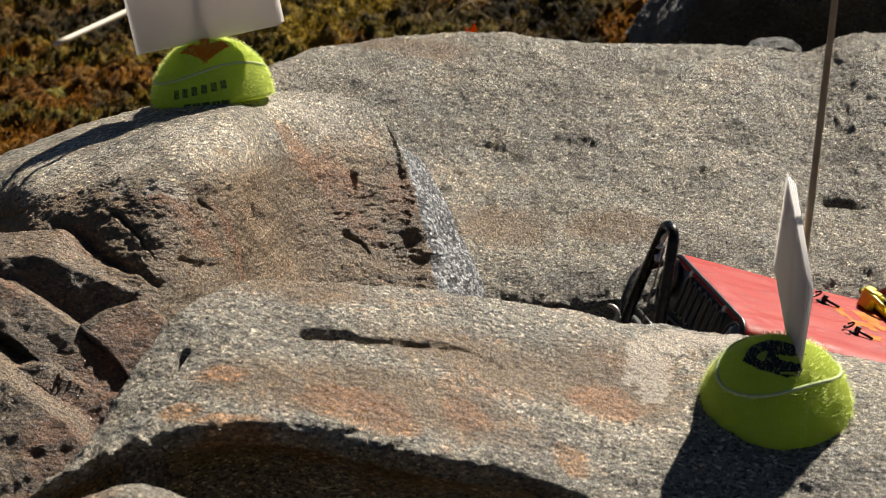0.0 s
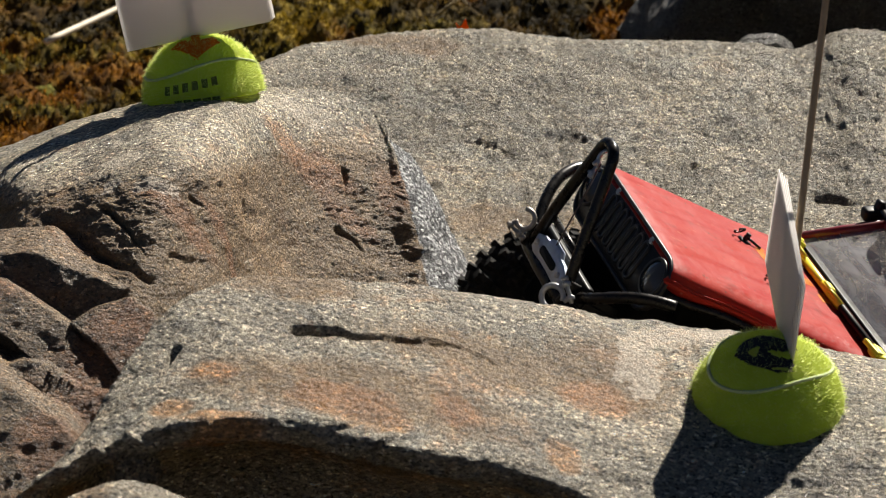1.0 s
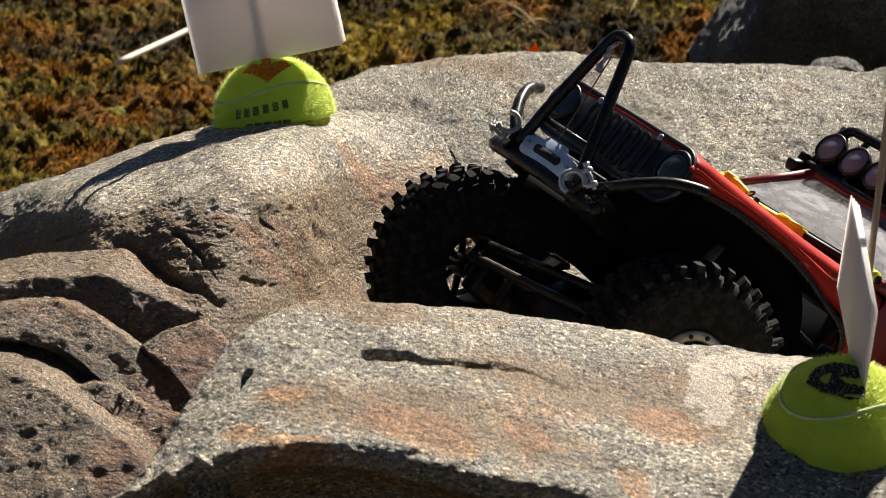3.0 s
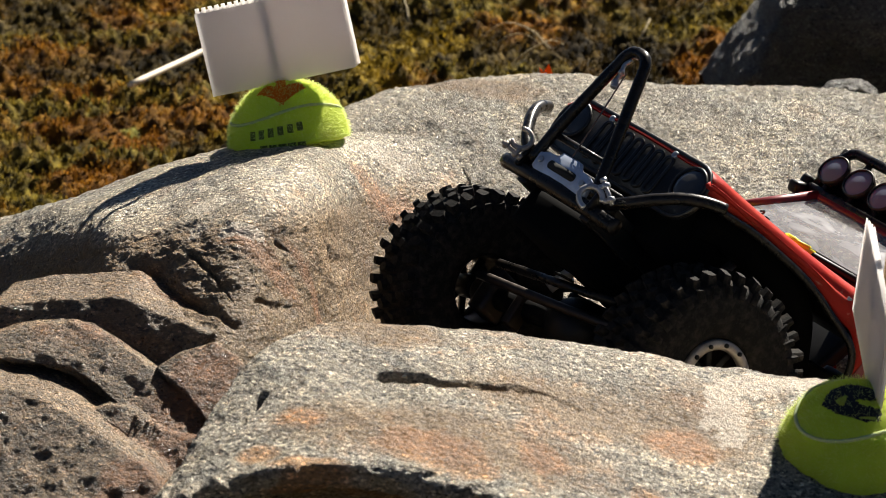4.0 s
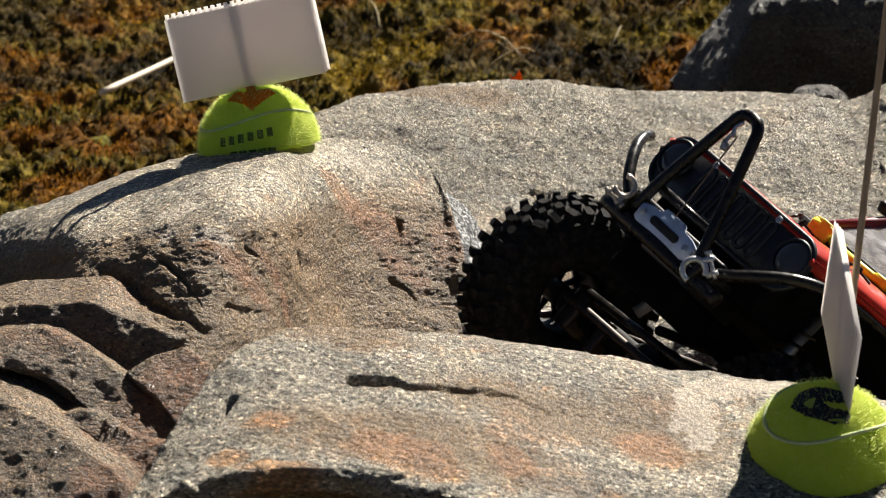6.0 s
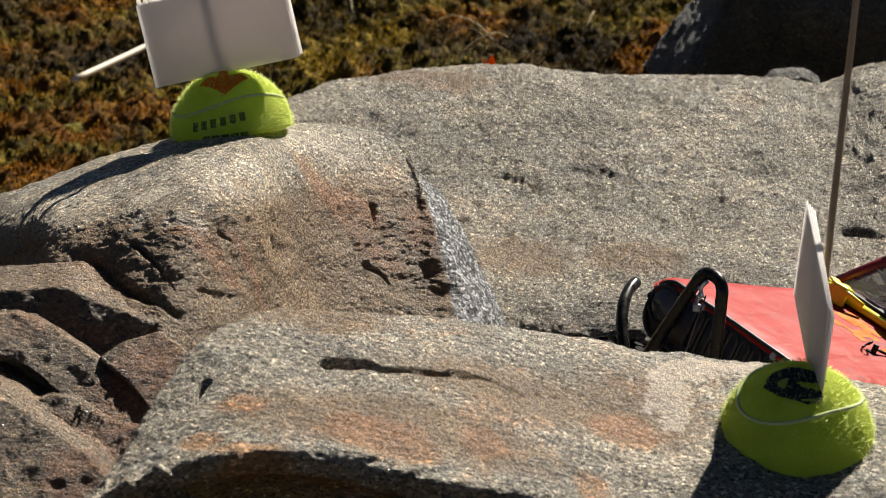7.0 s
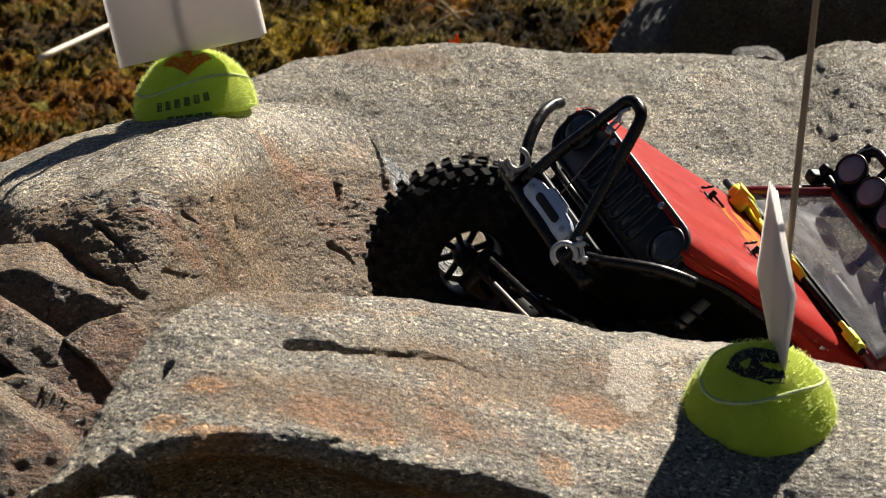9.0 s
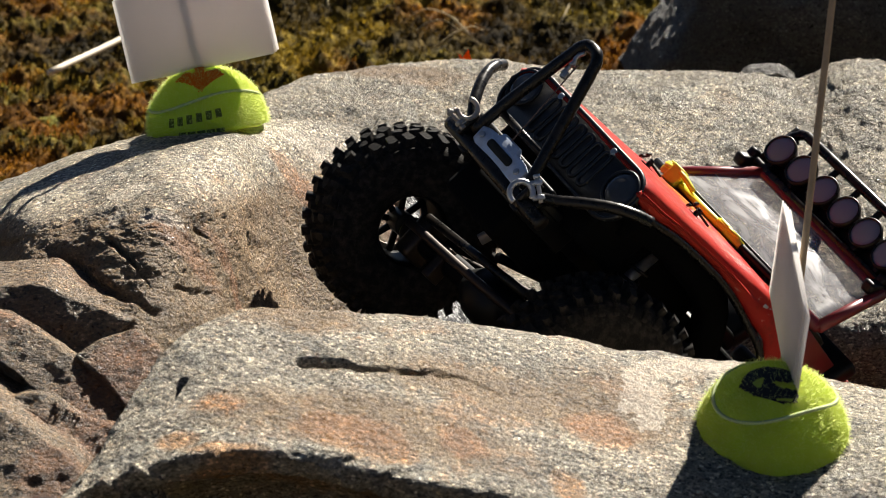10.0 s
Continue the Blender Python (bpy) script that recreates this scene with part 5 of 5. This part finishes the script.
part("roof_panel", box(mm(70, 118, 2), pose(*mm(-188, 25, 114), 0, 2, 0), 0.0006), M["black"], cage)
part("lamp_panel", box(mm(3, 122, 19), pose(*mm(-153, 25, 115.5)), 0.001), M["black"], cage)
part("visor", box(mm(6, 124, 5), pose(*mm(-147, 25, 106.5), 0, 20, 0), 0.0018), M["black_gloss"], cage, "black visor bar above the windscreen")
for k in range(7):
    part("top_bracket", box(mm(3, 4, 14), pose(*mm(-151.5, -36 + 20.4 * k, 129)), 0.0008, 1), M["black"], cage)
for k in range(6):
    y = -26 + 20.4 * k
    lamp = part("roof_lamp", lathe([(0.0001, -0.010), (0.0055, -0.009), (0.0082, -0.004), (0.0094, 0.0), (0.0094, 0.0022), (0.0085, 0.0026), (0.0084, 0.0012)], 28, "z"), M["black_gloss"], cage,
                "round black roof lamp", at=front(-144, y, 119.5, 6))
    part("roof_lamp_lens", lathe([(0.0086, 0.0012), (0.0070, 0.0020), (0.0040, 0.0026), (0.0001, 0.0028)], 24, "z"), M["lens"], cage, "milky violet grey lens", at=front(-144, y, 119.5, 6))
    part("lamp_bracket", box(mm(6, 3, 10), pose(*mm(-148, y, 110)), 0.0006), M["black"], cage)

# frame, skid, links, shocks
for s in (1, -1):
    part("frame_rail", box(mm(330, 5, 13), pose(*mm(-140, 27 * s, 2)), 0.001), M["black"], truck)
    part("link", tube(mms([(-44, 40 * s, -50), (-170, 28 * s, -16)]), 0.0030, 0, 10), M["rusty"], truck, "scratched brown suspension link")
    part("link", tube(mms([(-48, 22 * s, -32), (-165, 24 * s, -4)]), 0.0028, 0, 10), M["black"], truck)
    part("link", tube(mms([(-315, 40 * s, -50), (-200, 28 * s, -16)]), 0.0030, 0, 10), M["black"], truck)
    shock = part("shock", tube(mms([(-52, 44 * s, -34), (-66, 34 * s, 34)]), 0.0032, 0, 12), M["steel"], truck, "shock absorber with coil spring")
    coil = [(-53 - 12 * f + 5.5 * math.cos(f * 44), s * (43 - 8 * f) + 5.5 * math.sin(f * 44), -26 + 50 * f) for f in np.linspace(0, 1, 110)]
    part("spring", tube(mms(coil), 0.0009, 0, 6), M["black_gloss"], shock)
part("skid_plate", box(mm(80, 58, 5), pose(*mm(-180, 0, -10)), 0.002), M["black"], truck)
part("gearbox", box(mm(50, 44, 30), pose(*mm(-180, 0, 8)), 0.005), M["black"], truck)
# added box closes the gap over the axle; all three coloured as shade
part("gap_fill_block", box(mm(64, 58, 32), pose(*mm(-62, 0, -7)), 0.004), M["shade_fill"], truck)
part("front_skid", box(mm(44, 50, 22), pose(*mm(-3, 0, -15)), 0.004), M["shade_fill"], truck)
part("servo", box(mm(22, 40, 20), pose(*mm(-26, 6, -8)), 0.002), M["shade_fill"], truck)


# axles
def axle(at):
    bm = tube(mms([(0, -66, 0), (0, 66, 0)]), 0.0068, 0, 14)
    join(bm, lathe([(mm(1)[0] * r, mm(1)[0] * h) for r, h in ((1, -20), (9, -18), (15, -8), (16, 0), (15, 8), (9, 18), (1, 20))], 20, "y"))
    bmesh.ops.translate(bm, vec=(0, 0, 0), verts=bm.verts)
    join(bm, box(mm(30, 22, 20), pose(*mm(-14, 0, 2)), 0.004))
    ob = part("axle", bm, M["black"], truck, "black axle housing", at=at)
    for s in (1, -1):
        part("knuckle", join(box(mm(18, 12, 26), pose(*mm(0, 66 * s, 0)), 0.003), drum(0.008, 0.010, pose(*mm(0, 73 * s, 0), 90, 0, 0), 16, 0.001)), M["rusty"], ob)
        part("link_mount", box(mm(10, 6, 20), pose(*mm(4, 40 * s, -4)), 0.001), M["rusty"], ob)
    part("tie_rod", tube(mms([(20, -64, 2), (21, 0, 1), (20, 64, 2)]), 0.0026, 10, 10), M["rusty"], ob, "scratched brown steering tie rod")
    part("drag_link", tube(mms([(25, -50, 10), (27, 40, 12)]), 0.0024, 0, 10), M["black_gloss"], ob)
    return ob


AXLE_X, AXLE_Z, TRACK, REAR_X = -0.0452, -0.0471, 0.0846, -0.330
front_axle = axle(pose(AXLE_X, 0, AXLE_Z))
rear_axle = axle(pose(REAR_X, 0, AXLE_Z, 0, 0, 180))


def tyre():
    R0 = 0.0452
    prof = [(0.0200, -0.0150), (0.0235, -0.0178), (0.0300, -0.0197), (0.0370, -0.0198), (0.0420, -0.0182), (0.0446, -0.0140), (R0, -0.0060), (R0, 0.0060),
            (0.0446, 0.0140), (0.0420, 0.0182), (0.0370, 0.0198), (0.0300, 0.0197), (0.0235, 0.0178), (0.0200, 0.0150), (0.0195, 0.0100), (0.0195, -0.0100), (0.0200, -0.0150)]
    bm = lathe([(0.0195 + (r - 0.0195) * 1.16, h * 1.05) for r, h in prof], 72)
    return bm


def block_mesh(name, size):
    """A tread block: an uneven six-sided lug with a smaller, slightly sloping top."""
    x, y, z = (0.5 * c for c in size)
    ring = [(-x, -0.75 * y), (-0.15 * x, -y), (x, -0.8 * y), (0.8 * x, 0.7 * y), (0.2 * x, y), (-0.85 * x, 0.85 * y)]
    vs = [(a, b, -z) for a, b in ring] + [(0.84 * a, 0.86 * b, z * (1.0 + 0.12 * a / x)) for a, b in ring]
    me = bpy.data.meshes.new(name)
    me.from_pydata(vs, [], [tuple(range(5, -1, -1)), tuple(range(6, 12))] + [(k, (k + 1) % 6, 6 + (k + 1) % 6, 6 + k) for k in range(6)])
    me.materials.append(M["rubber"])
    return me


def tread(hub):
    """The separate blocks of the tread: two staggered middle rows, two shoulder rows and lugs on the walls."""
    middle, shoulder, lug = block_mesh("tread_block", mm(6.4, 7.4, 5.6)), block_mesh("shoulder_block", mm(5.6, 9.4, 6.8)), block_mesh("side_lug", mm(4.2, 2.8, 6.2))
    rnd = random.Random(4)
    n = 34
    for k in range(n):
        a = 360 * k / n
        for me, y, share, tilt, twist, high in (
                (middle, 0.0048, 0.0, 0, 16, 0.0508), (middle, -0.0048, 0.5, 0, -16, 0.0508), (shoulder, 0.0148, 0.25, -18, -10, 0.0496),
                (shoulder, -0.0148, 0.75, 18, 10, 0.0496), (lug, 0.0202, 0.25, 0, 0, 0.0440), (lug, -0.0202, 0.75, 0, 0, 0.0440)):
            ob = new(me.name, me)
            ob.parent = hub
            ob.matrix_basis = pose(0, 0, 0, 0, a + 360 / n * share, 0) @ pose(0, y, high, tilt + rnd.uniform(-5, 5), rnd.uniform(-6, 6), twist + rnd.uniform(-13, 13)) @ Matrix.Diagonal((rnd.uniform(0.78, 1.1), rnd.uniform(0.8, 1.1), 1, 1))


def wheel():
    hub = part("wheel", join(drum(0.0065, 0.018, pose(0, 0.004, 0, 90, 0, 0), 18, 0.001), drum(0.0035, 0.008, pose(0, 0.015, 0, 90, 0, 0), 6)), M["black"], truck, "black beadlock wheel with knobbly tyre")
    t = tyre()
    ob = part("tyre", t, M["rubber"], hub, "dusty black knobbly rubber tyre")
    tread(hub)
    part("rim", lathe([(0.0197, -0.0150), (0.0190, -0.0145), (0.0178, -0.0100), (0.0178, 0.0100), (0.0185, 0.0150), (0.0197, 0.0155), (0.0197, -0.0150)], 48), M["black"], hub, "black wheel barrel")
    part("beadlock_ring", lathe([(0.0152, 0.0150), (0.0152, 0.0175), (0.0165, 0.0186), (0.0196, 0.0186), (0.0204, 0.0172), (0.0204, 0.0150), (0.0152, 0.0150)], 48), M["worn"], hub, "worn silver beadlock ring")
    for k in range(12):
        part("ring_bolt", drum(0.0012, 0.0014, pose(0, 0, 0, 0, 30 * k, 0) @ pose(0, 0.0190, 0.0178, 90, 0, 0), 6), M["ink"], hub)
    for k in range(8):
        part("spoke", box(mm(3.4, 3.0, 13.0), pose(0, 0, 0, 0, 45 * k, 0) @ pose(0, 0.0105, 0.0115, -8, 0, 0), 0.0005, 1), M["black"], hub)
    return hub


wheel_fl = wheel()
wheel_fr = copy_thing(wheel_fl, pose(0, 0, 0))
wheel_rl = copy_thing(wheel_fl, pose(0, 0, 0))
wheel_rr = copy_thing(wheel_fl, pose(0, 0, 0))


# ---- motion over the ten seconds ----
def motions():
    walk(truck, [
        (0, pose(0.1303, 1.4040, 0.1097, 1.0, -24.4, -165.6)),
        (0.5, pose(0.0988, 1.3729, 0.1369, -3.1, -26.7, -159.9)),
        (1, pose(0.0807, 1.3496, 0.1783, -9.9, -33.2, -159.2)),
        (1.5, pose(0.0664, 1.3500, 0.2069, -12.5, -40.2, -156.3)),
        (2, pose(0.0527, 1.3259, 0.2312, -13.7, -42.9, -151.3)),
        (2.5, pose(0.0382, 1.3209, 0.2471, -7.7, -44.5, -146.9)),
        (4, pose(0.0341, 1.3166, 0.2590, -6.4, -46.8, -141.2)),
        (4.5, pose(0.0374, 1.3213, 0.2578, -8.1, -47.0, -140.3)),
        (5, pose(0.0493, 1.3190, 0.2604, -13.3, -48.4, -137.2)),
        (5.5, pose(0.0755, 1.3131, 0.2624, -21.5, -50.0, -131.1)),
        (7, pose(0.1210, 1.2868, 0.1543, -11.5, -22.4, -137.7)),
        (7.5, pose(0.1242, 1.2858, 0.1479, -10.2, -21.6, -136.9)),
        (8, pose(0.1005, 1.3066, 0.1579, -12.2, -25.4, -138.4)),
        (8.5, pose(0.0865, 1.3242, 0.1841, -20.5, -31.5, -139.5)),
        (9, pose(0.0747, 1.3218, 0.2248, -25.8, -39.8, -137.6)),
        (9.5, pose(0.0533, 1.3293, 0.2391, -27.1, -43.5, -137.5)),
        (10, pose(0.0420, 1.3290, 0.2582, -22.9, -45.8, -134.4)),
    ])
    # time, roll of the front axle, steer, lift of the axle (mm), turn of the wheels
    gait = [
        (0, 4, -8, 0, 0), (0.5, 4.5, -8, 0, 48), (1, 5, -10, 0, 100), (1.5, 5.2, -12, -1, 150), (2, 7.5, -10, 1.5, 200), (2.5, 6.8, -15, 0.5, 240), (4, 9.1, -12.7, 3.1, 262),
        (4.5, 9, -14, 3.2, 276), (5, 7.2, -26, 1.7, 292), (5.5, 3.1, -22, -2.9, 270), (7, 6, -14, 0, 190), (7.5, 8, -16, 1, 200),
        (8, 11, -22, 2, 240), (8.5, 12, -25, 1.4, 305), (9, 9, -25.9, -2.3, 370), (9.5, 9, -22.3, -4.1, 430), (10, 7, -22, -1.7, 480)]
    rows = {k: [] for k in ("axle", "fl", "fr", "rl", "rr")}
    for t, roll, steer, lift, turn in gait:
        base = pose(AXLE_X, 0, AXLE_Z + lift / 1000, roll)
        back = pose(REAR_X, 0, AXLE_Z, -roll * 0.4)
        rows["axle"].append((t, base))
        rows["fl"].append((t, base @ pose(0, TRACK, 0, 0, 0, steer) @ pose(0, 0, 0, 0, turn, 0)))
        rows["fr"].append((t, base @ pose(0, -TRACK, 0, 0, 0, steer + 180) @ pose(0, 0, 0, 0, -turn, 0)))
        rows["rl"].append((t, back @ pose(0, TRACK, 0) @ pose(0, 0, 0, 0, turn, 0)))
        rows["rr"].append((t, back @ pose(0, -TRACK, 0, 0, 0, 180) @ pose(0, 0, 0, 0, -turn, 0)))
    walk(front_axle, rows["axle"])
    walk(wheel_fl, rows["fl"])
    walk(wheel_fr, rows["fr"])
    walk(wheel_rl, rows["rl"])
    walk(wheel_rr, rows["rr"])


motions()
